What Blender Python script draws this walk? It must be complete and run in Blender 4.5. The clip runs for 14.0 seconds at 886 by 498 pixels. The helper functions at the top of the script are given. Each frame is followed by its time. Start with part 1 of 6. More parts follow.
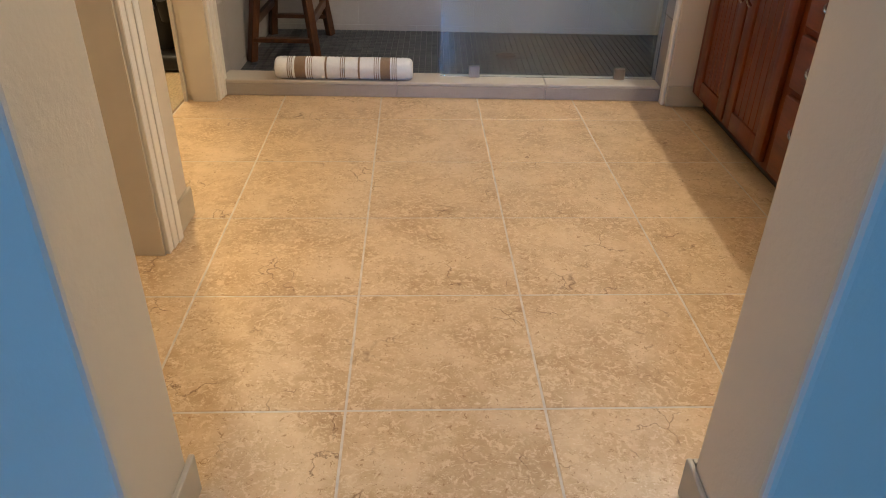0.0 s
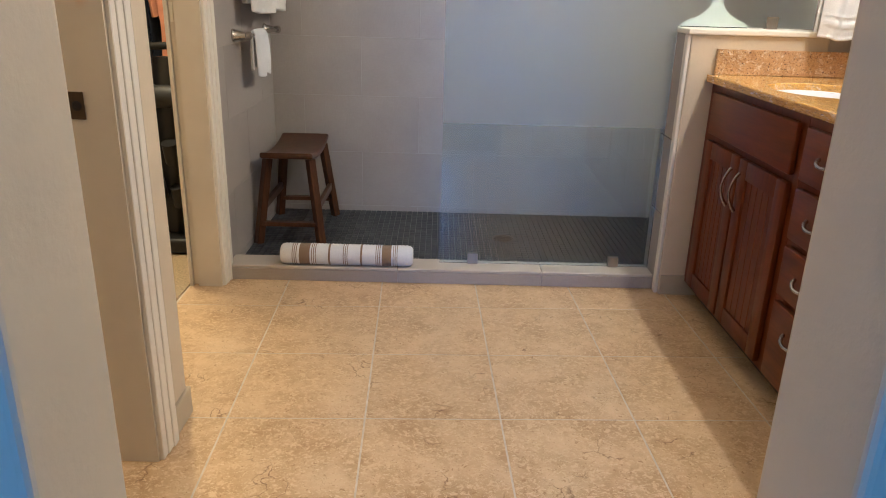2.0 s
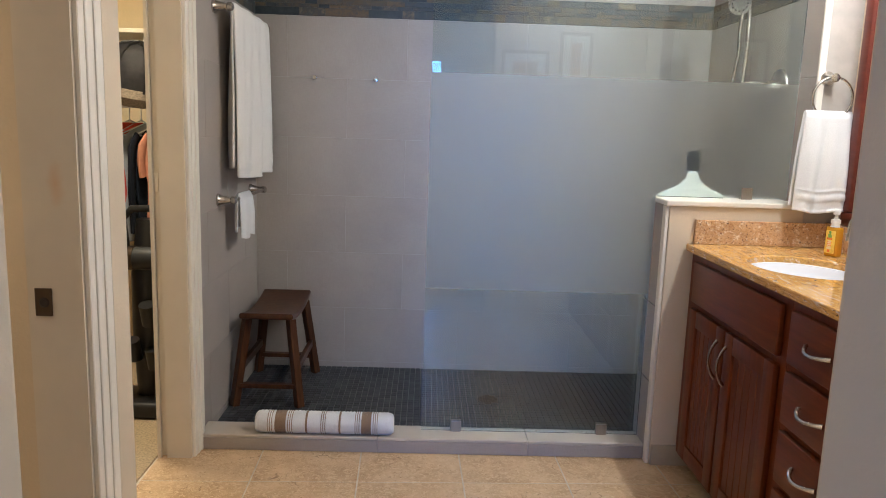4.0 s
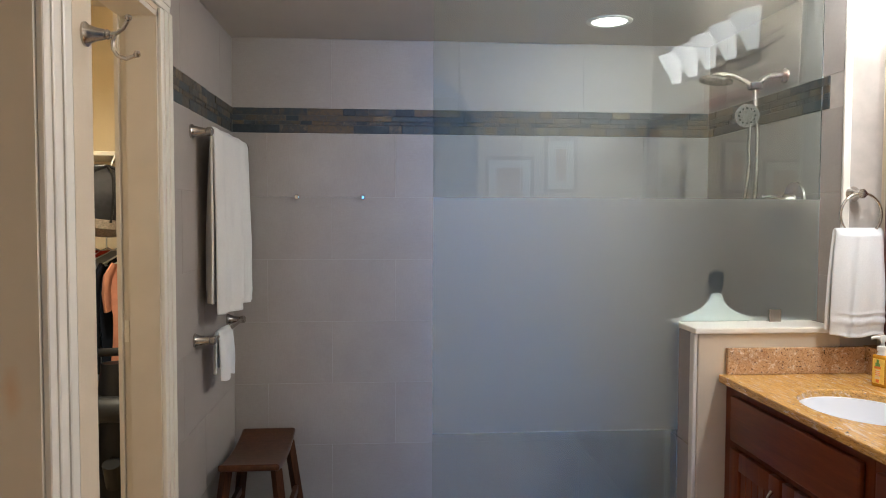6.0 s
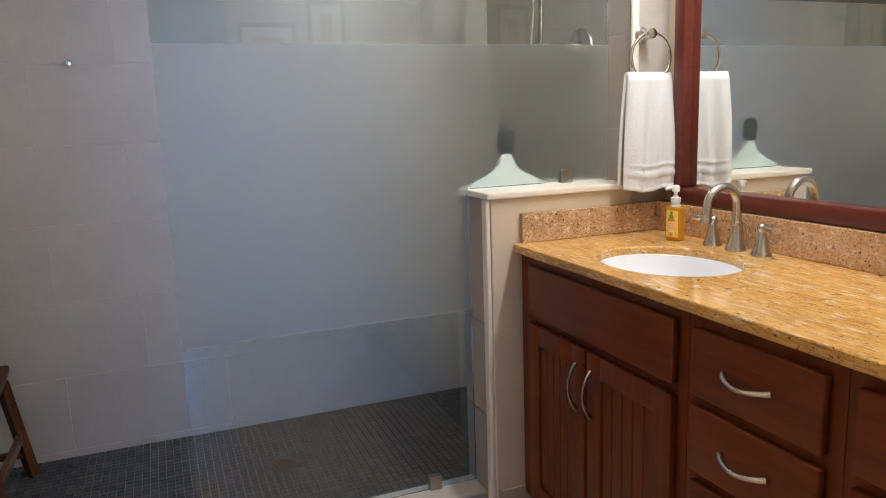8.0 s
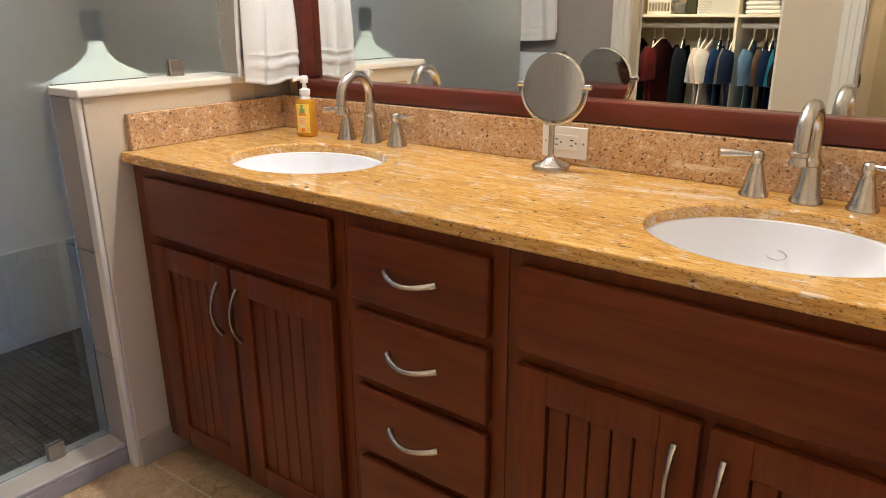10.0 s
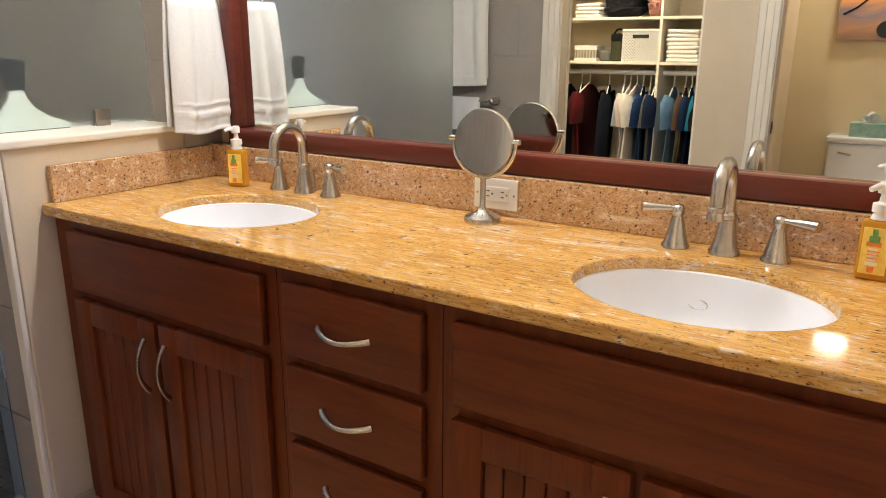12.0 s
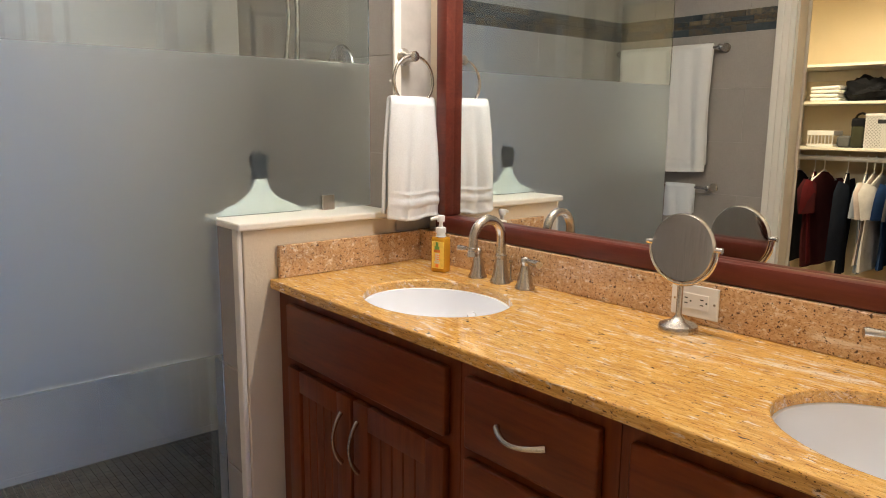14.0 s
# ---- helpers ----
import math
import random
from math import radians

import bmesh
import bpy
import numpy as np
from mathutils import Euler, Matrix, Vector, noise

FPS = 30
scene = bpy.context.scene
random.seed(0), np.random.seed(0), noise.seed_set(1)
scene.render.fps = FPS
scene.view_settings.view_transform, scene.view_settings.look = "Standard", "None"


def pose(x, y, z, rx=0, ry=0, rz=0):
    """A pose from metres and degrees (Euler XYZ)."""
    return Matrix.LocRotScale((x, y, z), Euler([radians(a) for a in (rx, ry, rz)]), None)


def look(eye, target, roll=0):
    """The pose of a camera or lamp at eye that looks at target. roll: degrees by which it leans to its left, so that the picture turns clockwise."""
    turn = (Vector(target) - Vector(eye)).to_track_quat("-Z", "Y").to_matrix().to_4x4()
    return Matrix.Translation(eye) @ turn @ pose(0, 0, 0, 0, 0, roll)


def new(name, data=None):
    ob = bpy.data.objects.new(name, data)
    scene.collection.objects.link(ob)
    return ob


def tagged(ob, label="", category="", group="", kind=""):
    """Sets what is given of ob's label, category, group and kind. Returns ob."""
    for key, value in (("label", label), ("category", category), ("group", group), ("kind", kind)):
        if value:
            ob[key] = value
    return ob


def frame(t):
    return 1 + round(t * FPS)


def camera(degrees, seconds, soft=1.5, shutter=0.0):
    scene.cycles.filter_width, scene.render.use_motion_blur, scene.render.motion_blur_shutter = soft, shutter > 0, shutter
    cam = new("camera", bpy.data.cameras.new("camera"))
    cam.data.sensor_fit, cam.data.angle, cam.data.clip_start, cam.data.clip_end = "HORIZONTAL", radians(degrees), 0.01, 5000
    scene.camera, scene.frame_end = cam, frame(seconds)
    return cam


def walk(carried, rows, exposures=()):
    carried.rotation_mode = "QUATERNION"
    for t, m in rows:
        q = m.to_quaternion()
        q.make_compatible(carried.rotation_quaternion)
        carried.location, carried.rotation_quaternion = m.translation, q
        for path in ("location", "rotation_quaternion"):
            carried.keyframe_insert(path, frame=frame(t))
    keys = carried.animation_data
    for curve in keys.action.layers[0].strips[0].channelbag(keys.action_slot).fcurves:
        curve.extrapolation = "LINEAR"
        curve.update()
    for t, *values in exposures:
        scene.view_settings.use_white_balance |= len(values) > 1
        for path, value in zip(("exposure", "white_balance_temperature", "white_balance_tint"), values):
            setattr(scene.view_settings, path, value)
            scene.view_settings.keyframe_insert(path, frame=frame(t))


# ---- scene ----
cam = camera(63.13, 14.0, soft=1.0)
PATH = [
    (0, (0.096, 0.185, 1.006), (0.124, 1.897, -0.027), 1.2),
    (0.5, (0.097, 0.194, 1.042), (0.121, 1.952, 0.088), 1.3),
    (1, (0.093, 0.200, 1.086), (0.119, 2.005, 0.225), 1.5),
    (1.5, (0.094, 0.207, 1.125), (0.119, 2.052, 0.355), 1.7),
    (2, (0.098, 0.220, 1.167), (0.119, 2.104, 0.497), 1.6),
    (2.5, (0.103, 0.239, 1.204), (0.125, 2.154, 0.626), 1.8),
    (3, (0.115, 0.246, 1.230), (0.137, 2.186, 0.743), 1.9),
    (3.5, (0.125, 0.264, 1.258), (0.157, 2.222, 0.852), 2.0),
    (6, (-0.043, 0.594, 1.449), (0.109, 2.586, 1.359), 0.2),
    (6.5, (-0.015, 0.673, 1.447), (0.158, 2.664, 1.368), -0.4),
    (7, (0.016, 0.795, 1.412), (0.277, 2.774, 1.276), -1.0),
    (7.5, (0.078, 0.928, 1.325), (0.543, 2.861, 1.103), -1.6),
    (8, (0.097, 1.028, 1.300), (0.814, 2.860, 0.938), -2.0),
    (8.5, (0.137, 1.145, 1.258), (1.137, 2.816, 0.801), -2.1),
    (9, (0.162, 1.213, 1.242), (1.402, 2.684, 0.694), -1.7),
    (11.3, (0.172, 1.235, 1.256), (1.773, 2.267, 0.648), 0.3),
    (11.5, (0.173, 1.229, 1.263), (1.779, 2.265, 0.675), 0.2),
    (12, (0.173, 1.226, 1.279), (1.794, 2.266, 0.744), 0.3),
    (12.5, (0.177, 1.223, 1.295), (1.800, 2.285, 0.809), 0.4),
    (13, (0.176, 1.226, 1.307), (1.772, 2.348, 0.870), 0.5),
    (13.5, (0.179, 1.219, 1.335), (1.705, 2.452, 0.947), 0.6),
    (14, (0.202, 1.195, 1.339), (1.477, 2.696, 0.992), 0.5),
]
LIGHT = [(0.0, 0.3, 6500, 10), (1.5, 0.28, 6100, 10), (3.0, 0.26, 5350, 10), (6.0, -0.13, 5350, 10), (7.5, -0.1, 5400, 10), (9.0, 0.2, 5650, 10), (12.5, 0.2, 5650, 10), (14.0, -0.03, 5800, 10)]
walk(cam, [(t, look(eye, target, roll)) for t, eye, target, roll in PATH], LIGHT)

# ---- world, lamps ----
world = bpy.data.worlds.new("world")
scene.world = world
world.use_nodes = True
wn = world.node_tree
sky = wn.nodes.new("ShaderNodeTexSky")
sky.sky_type, sky.sun_disc = "NISHITA", False
sky.sun_elevation, sky.sun_rotation = radians(35), radians(160)
wn.links.new(sky.outputs[0], wn.nodes["Background"].inputs[0])
wn.nodes["Background"].inputs[1].default_value = 0.1


def lamp(name, m, energy, colour, size, size_y=None, shape="DISK", spread=180):
    data = bpy.data.lights.new(name, "AREA")
    data.energy, data.color, data.shape, data.size, data.spread = energy, colour, shape, size, radians(spread)
    if size_y:
        data.size_y = size_y
    ob = new(name, data)
    ob.matrix_world = m
    return ob


def bulb(name, x, y, z, energy, colour, radius):
    data = bpy.data.lights.new(name, "POINT")
    data.energy, data.color, data.shadow_soft_size = energy, colour, radius
    ob = new(name, data)
    ob.location = (x, y, z)
    return ob


WARM = (1.0, 0.905, 0.77)
DAY = (0.08, 0.36, 1.0)
SHADES_Y = [[1.935 + 0.200 * i for i in range(5)]]
for row in SHADES_Y:
    for y in row:
        bulb("vanity_bulb", 1.425, y, 2.285, 11.5, WARM, 0.02)
lamp("shower_can_light", pose(0.905, 3.672, 2.275), 0.5, WARM, 0.12, spread=150)
lamp("closet_lamp", pose(-1.02, 3.1, 2.46), 30, (1.0, 0.78, 0.46), 0.20, spread=150)
lamp("toilet_room_lamp", pose(-1.90, 1.46, 2.365), 9, (1.0, 0.80, 0.52), 0.20, spread=150)
lamp("window_daylight", pose(-0.33, -3.42, 1.475, 90, 0, 0), 96, DAY, 1.26, 1.45, "RECTANGLE")

# ---- materials ----


def nodes_of(name, rough=0.5, metal=0.0, spec=0.5):
    m = bpy.data.materials.new(name)
    m.use_nodes = True
    b = m.node_tree.nodes["Principled BSDF"]
    b.inputs["Roughness"].default_value = rough
    b.inputs["Metallic"].default_value = metal
    b.inputs["Specular IOR Level"].default_value = spec
    return m, m.node_tree, b


def node(t, kind, **values):
    n = t.nodes.new("ShaderNode" + kind)
    for k, v in values.items():
        n.inputs[k.replace("_", " ")].default_value = v
    return n


def coords(t, scale=(1, 1, 1), shift=None, by_object=False):
    """Object coordinates, scaled; by_object shifts them by the object's random number."""
    c = t.nodes.new("ShaderNodeTexCoord")
    m = t.nodes.new("ShaderNodeMapping")
    m.inputs["Scale"].default_value = scale
    t.links.new(c.outputs["Object"], m.inputs["Vector"])
    if by_object:
        o = t.nodes.new("ShaderNodeObjectInfo")
        s = t.nodes.new("ShaderNodeVectorMath")
        s.operation = "SCALE"
        s.inputs[0].default_value = (37.0, 91.0, 53.0)
        t.links.new(o.outputs["Random"], s.inputs["Scale"])
        t.links.new(s.outputs[0], m.inputs["Location"])
    return m.outputs[0]


def ramp(t, fac, stops):
    r = t.nodes.new("ShaderNodeValToRGB")
    e = r.color_ramp.elements
    while len(e) < len(stops):
        e.new(0.5)
    for i, (p, c) in enumerate(stops):
        e[i].position, e[i].color = p, (*c, 1)
    t.links.new(fac, r.inputs[0])
    return r.outputs[0]


def mix(t, fac, a, b, mode="MIX"):
    n = t.nodes.new("ShaderNodeMix")
    n.data_type, n.blend_type = "RGBA", mode
    for key, v in ((0, fac), (6, a), (7, b)):
        if isinstance(v, (int, float)):
            n.inputs[key].default_value = v
        elif isinstance(v, tuple):
            n.inputs[key].default_value = (*v, 1)
        else:
            t.links.new(v, n.inputs[key])
    return n.outputs[2]


def noise_of(t, vec, scale, detail=4, rough=0.55, dist=0.0):
    n = node(t, "TexNoise", Scale=scale, Detail=detail, Roughness=rough, Distortion=dist)
    t.links.new(vec, n.inputs["Vector"])
    return n.outputs["Fac"]


def bump(t, b, height, strength=0.2, distance=0.002):
    n = node(t, "Bump", Strength=strength, Distance=distance)
    t.links.new(height, n.inputs["Height"])
    t.links.new(n.outputs[0], b.inputs["Normal"])


def plain(name, colour, rough=0.5, metal=0.0, vary=0.08, scale=6.0, grain=300.0, relief=0.05, spec=0.5):
    """A painted or plain surface with broad tone variation and fine relief."""
    m, t, b = nodes_of(name, rough, metal, spec)
    v = coords(t)
    lo = tuple(max(0.0, c * (1 - vary)) for c in colour)
    hi = tuple(min(1.0, c * (1 + vary)) for c in colour)
    t.links.new(ramp(t, noise_of(t, v, scale), [(0.3, lo), (0.7, hi)]), b.inputs["Base Color"])
    fine = noise_of(t, v, grain, 3)
    bump(t, b, fine, relief, 0.001)
    r = node(t, "MapRange", To_Min=max(0.02, rough - 0.06), To_Max=min(1.0, rough + 0.06))
    t.links.new(noise_of(t, v, scale * 4), r.inputs[0])
    t.links.new(r.outputs[0], b.inputs["Roughness"])
    return m


def wall_paint(name, colour):
    """Rolled wall paint with a soft orange-peel texture."""
    m, t, b = nodes_of(name, 0.62, 0, 0.35)
    v = coords(t)
    lo, hi = tuple(c * 0.95 for c in colour), tuple(c * 1.04 for c in colour)
    t.links.new(ramp(t, noise_of(t, v, 2.2, 5), [(0.3, lo), (0.7, hi)]), b.inputs["Base Color"])
    bump(t, b, noise_of(t, v, 95, 4, 0.6), 0.35, 0.0022)
    return m


def floor_tile_mat():
    """Beige ceramic with swirled flakes, pale veins and short dark cracks."""
    m, t, b = nodes_of("beige_floor_tile", 0.34, 0, 0.5)
    v = coords(t, by_object=True)
    c = ramp(t, noise_of(t, v, 7.5, 8, 0.66, 0.3), [(0.30, (0.41, 0.255, 0.125)), (0.5, (0.56, 0.385, 0.215)), (0.70, (0.70, 0.515, 0.32))])
    flakes = ramp(t, noise_of(t, v, 60, 7, 0.72, 0.9), [(0.52, (0, 0, 0)), (0.57, (1, 1, 1))])
    c = mix(t, flakes, c, (0.675, 0.505, 0.31))
    pale = ramp(t, noise_of(t, coords(t, (1, 1.8, 1), by_object=True), 75, 6, 0.65, 1.6), [(0.60, (0, 0, 0)), (0.64, (1, 1, 1))])
    c = mix(t, pale, c, (0.76, 0.605, 0.405))
    warm = ramp(t, noise_of(t, v, 90, 5, 0.7, 1.2), [(0.59, (0, 0, 0)), (0.65, (0.9, 0.9, 0.9))])
    c = mix(t, warm, c, (0.33, 0.175, 0.07))
    w = node(t, "TexVoronoi", Scale=11.0)
    w.feature = "DISTANCE_TO_EDGE"
    wob = t.nodes.new("ShaderNodeVectorMath")
    wob.operation = "MULTIPLY_ADD"
    nz = node(t, "TexNoise", Scale=22.0, Detail=6.0)
    t.links.new(v, nz.inputs["Vector"])
    t.links.new(nz.outputs["Color"], wob.inputs[0])
    wob.inputs[1].default_value = (0.09, 0.09, 0.0)
    t.links.new(v, wob.inputs[2])
    t.links.new(wob.outputs[0], w.inputs["Vector"])
    line = ramp(t, w.outputs["Distance"], [(0.0, (1, 1, 1)), (0.022, (0, 0, 0))])
    patch = ramp(t, noise_of(t, v, 7.0, 3), [(0.56, (0, 0, 0)), (0.64, (1, 1, 1))])
    c = mix(t, mix(t, 1.0, line, patch, "MULTIPLY"), c, (0.20, 0.10, 0.04))
    t.links.new(c, b.inputs["Base Color"])
    bump(t, b, flakes, 0.10, 0.001)
    r = node(t, "MapRange", To_Min=0.28, To_Max=0.45)
    t.links.new(flakes, r.inputs[0])
    t.links.new(r.outputs[0], b.inputs["Roughness"])
    return m


def shower_tile_mat():
    """Matt taupe porcelain with a fine linen weave."""
    m, t, b = nodes_of("taupe_shower_tile", 0.42, 0, 0.45)
    v = coords(t, by_object=True)
    weave = mix(t, 0.5, ramp(t, noise_of(t, coords(t, (40, 40, 900), by_object=True), 1, 3), [(0.3, (0, 0, 0)), (0.7, (1, 1, 1))]),
                ramp(t, noise_of(t, coords(t, (900, 900, 40), by_object=True), 1, 3), [(0.3, (0, 0, 0)), (0.7, (1, 1, 1))]))
    base = ramp(t, noise_of(t, v, 3.5, 5), [(0.3, (0.350, 0.312, 0.276)), (0.7, (0.392, 0.350, 0.311))])
    t.links.new(mix(t, 0.10, base, weave, "OVERLAY"), b.inputs["Base Color"])
    bump(t, b, weave, 0.06, 0.0006)
    return m


def random_mat(name, stops, rough, spread=0.3, grain=30.0, relief=0.2, dist=0.002, island=False, spec=0.5):
    """Each piece takes its own tone from the stops."""
    m, t, b = nodes_of(name, rough, 0, spec)
    v = coords(t, by_object=True)
    if island:
        o = t.nodes.new("ShaderNodeNewGeometry").outputs["Random Per Island"]
    else:
        o = t.nodes.new("ShaderNodeObjectInfo").outputs["Random"]
    n = noise_of(t, v, grain, 5, 0.6)
    a = node(t, "Math")
    a.operation = "MULTIPLY_ADD"
    a.inputs[1].default_value = spread
    s = node(t, "Math")
    s.operation = "SUBTRACT"
    s.inputs[1].default_value = spread * 0.5
    t.links.new(o, s.inputs[0])
    t.links.new(n, a.inputs[0])
    t.links.new(s.outputs[0], a.inputs[2])
    t.links.new(ramp(t, a.outputs[0], stops), b.inputs["Base Color"])
    bump(t, b, n, relief, dist)
    return m


def wood_mat(name, dark, mid, light, rough=0.3, along="z", coat=0.3):
    m, t, b = nodes_of(name, rough, 0, 0.32)
    sc = {"x": (1.2, 16, 16), "y": (16, 1.2, 16), "z": (16, 16, 1.2)}[along]
    v = coords(t, sc, by_object=True)
    n = noise_of(t, v, 1.6, 7, 0.62, 0.9)
    c = ramp(t, n, [(0.25, dark), (0.5, mid), (0.78, light)])
    fine = noise_of(t, coords(t, tuple(k * 9 for k in sc), by_object=True), 1.0, 3)
    c = mix(t, 0.25, c, ramp(t, fine, [(0.3, dark), (0.7, light)]))
    t.links.new(c, b.inputs["Base Color"])
    bump(t, b, fine, 0.04, 0.0006)
    b.inputs["Coat Weight"].default_value = coat * 0.25
    b.inputs["Coat Roughness"].default_value = 0.22
    return m


def granite_mat(name, cut=False):
    """Golden granite: streaked along y on the polished top, blotched and rosier on the sawn upright pieces."""
    m, t, b = nodes_of(name, 0.10, 0, 0.5)
    if cut:
        fine, wide = (150, 120, 150), (9, 5, 11)
        tones = [(0.28, (0.16, 0.075, 0.040)), (0.42, (0.46, 0.27, 0.14)), (0.54, (0.66, 0.45, 0.26)), (0.68, (0.80, 0.66, 0.50))]
        broads = [(0.30, (0.24, 0.115, 0.055)), (0.46, (0.52, 0.30, 0.125)), (0.58, (0.60, 0.37, 0.19)), (0.72, (0.66, 0.47, 0.32))]
    else:
        fine, wide = (210, 22, 210), (24, 2.6, 24)
        tones = [(0.28, (0.26, 0.092, 0.018)), (0.42, (0.53, 0.265, 0.060)), (0.54, (0.73, 0.42, 0.100)), (0.70, (0.85, 0.60, 0.26))]
        broads = [(0.32, (0.46, 0.18, 0.035)), (0.48, (0.68, 0.37, 0.080)), (0.66, (0.81, 0.53, 0.19))]
    grain = ramp(t, noise_of(t, coords(t, fine), 1.0, 6, 0.7, 0.5), tones)
    broad = ramp(t, noise_of(t, coords(t, wide), 1.0, 6, 0.6, 0.8), broads)
    c = mix(t, 0.48 if cut else 0.32, grain, broad)
    red = ramp(t, noise_of(t, coords(t, (22, 7, 20)), 1.0, 6, 0.65, 1.2), [(0.57, (0, 0, 0)), (0.72, (0.6, 0.6, 0.6))])
    c = mix(t, red, c, (0.30, 0.115, 0.04))
    quartz = ramp(t, noise_of(t, coords(t, (85, 60 if cut else 24, 85)), 1.0, 5, 0.65), [(0.58, (0, 0, 0)), (0.66, (0.9, 0.9, 0.9))])
    c = mix(t, quartz, c, (0.80, 0.69, 0.54))
    veil = ramp(t, noise_of(t, coords(t, (16, 3.0, 16)), 1.0, 8, 0.72, 1.6), [(0.56, (0, 0, 0)), (0.66, (0.75, 0.75, 0.75))])
    c = mix(t, veil, c, (0.84, 0.74, 0.60))
    dash = ramp(t, noise_of(t, coords(t, (260, 150 if cut else 34, 260)), 1.0, 4, 0.65, 0.4), [(0.60, (0, 0, 0)), (0.66, (0.8, 0.8, 0.8))])
    c = mix(t, dash, c, (0.22, 0.085, 0.028))
    speck = ramp(t, noise_of(t, coords(t, (330, 170, 330)), 1.0, 3, 0.6), [(0.62, (0, 0, 0)), (0.66, (0.9, 0.9, 0.9))])
    c = mix(t, speck, c, (0.075, 0.040, 0.022))
    blot = ramp(t, noise_of(t, coords(t, (120, 120 if cut else 60, 120)), 1.0, 3, 0.55), [(0.63 if cut else 0.665, (0, 0, 0)), (0.655 if cut else 0.69, (0.9, 0.9, 0.9))])
    c = mix(t, blot, c, (0.055, 0.032, 0.028))
    t.links.new(c, b.inputs["Base Color"])
    b.inputs["Coat Weight"].default_value = 0.25
    b.inputs["Coat Roughness"].default_value = 0.05
    return m


def brushed_mat(name, colour, rough):
    m, t, b = nodes_of(name, rough, 1.0)
    v = coords(t, (300, 300, 12))
    n = noise_of(t, v, 1.0, 3)
    lo, hi = tuple(c * 0.9 for c in colour), tuple(min(1, c * 1.08) for c in colour)
    t.links.new(ramp(t, n, [(0.3, lo), (0.7, hi)]), b.inputs["Base Color"])
    bump(t, b, n, 0.03, 0.0003)
    return m


def terry_mat(name, colour, stripes=None):
    m, t, b = nodes_of(name, 0.95, 0, 0.1)
    v = coords(t)
    lo, hi = tuple(c * 0.86 for c in colour), colour
    t.links.new(ramp(t, noise_of(t, v, 260, 4, 0.7), [(0.25, lo), (0.7, hi)]), b.inputs["Base Color"])
    bump(t, b, noise_of(t, v, 240, 4, 0.75), 0.9, 0.0045)
    b.inputs["Sheen Weight"].default_value = 0.25
    return m


def glass_mat(name, tint, frosted=False):
    m, t, b = nodes_of(name, 0.0, 0, 0.5)
    b.inputs["Base Color"].default_value = (*tint, 1)
    b.inputs["Transmission Weight"].default_value = 1.0
    b.inputs["IOR"].default_value = 1.55
    if frosted:
        b.inputs["Roughness"].default_value = 0.42
        b.inputs["IOR"].default_value = 1.22
        milk = [t.nodes.new("ShaderNodeBsdf" + k) for k in ("Diffuse", "Translucent")]
        for k in milk:
            k.inputs["Color"].default_value = (0.80, 0.79, 0.72, 1)
        halves, whole = t.nodes.new("ShaderNodeMixShader"), t.nodes.new("ShaderNodeMixShader")
        halves.inputs[0].default_value, whole.inputs[0].default_value = 0.5, 0.025
        t.links.new(milk[0].outputs[0], halves.inputs[1])
        t.links.new(milk[1].outputs[0], halves.inputs[2])
        t.links.new(b.outputs[0], whole.inputs[1])
        t.links.new(halves.outputs[0], whole.inputs[2])
        t.links.new(whole.outputs[0], t.nodes["Material Output"].inputs["Surface"])
    return m


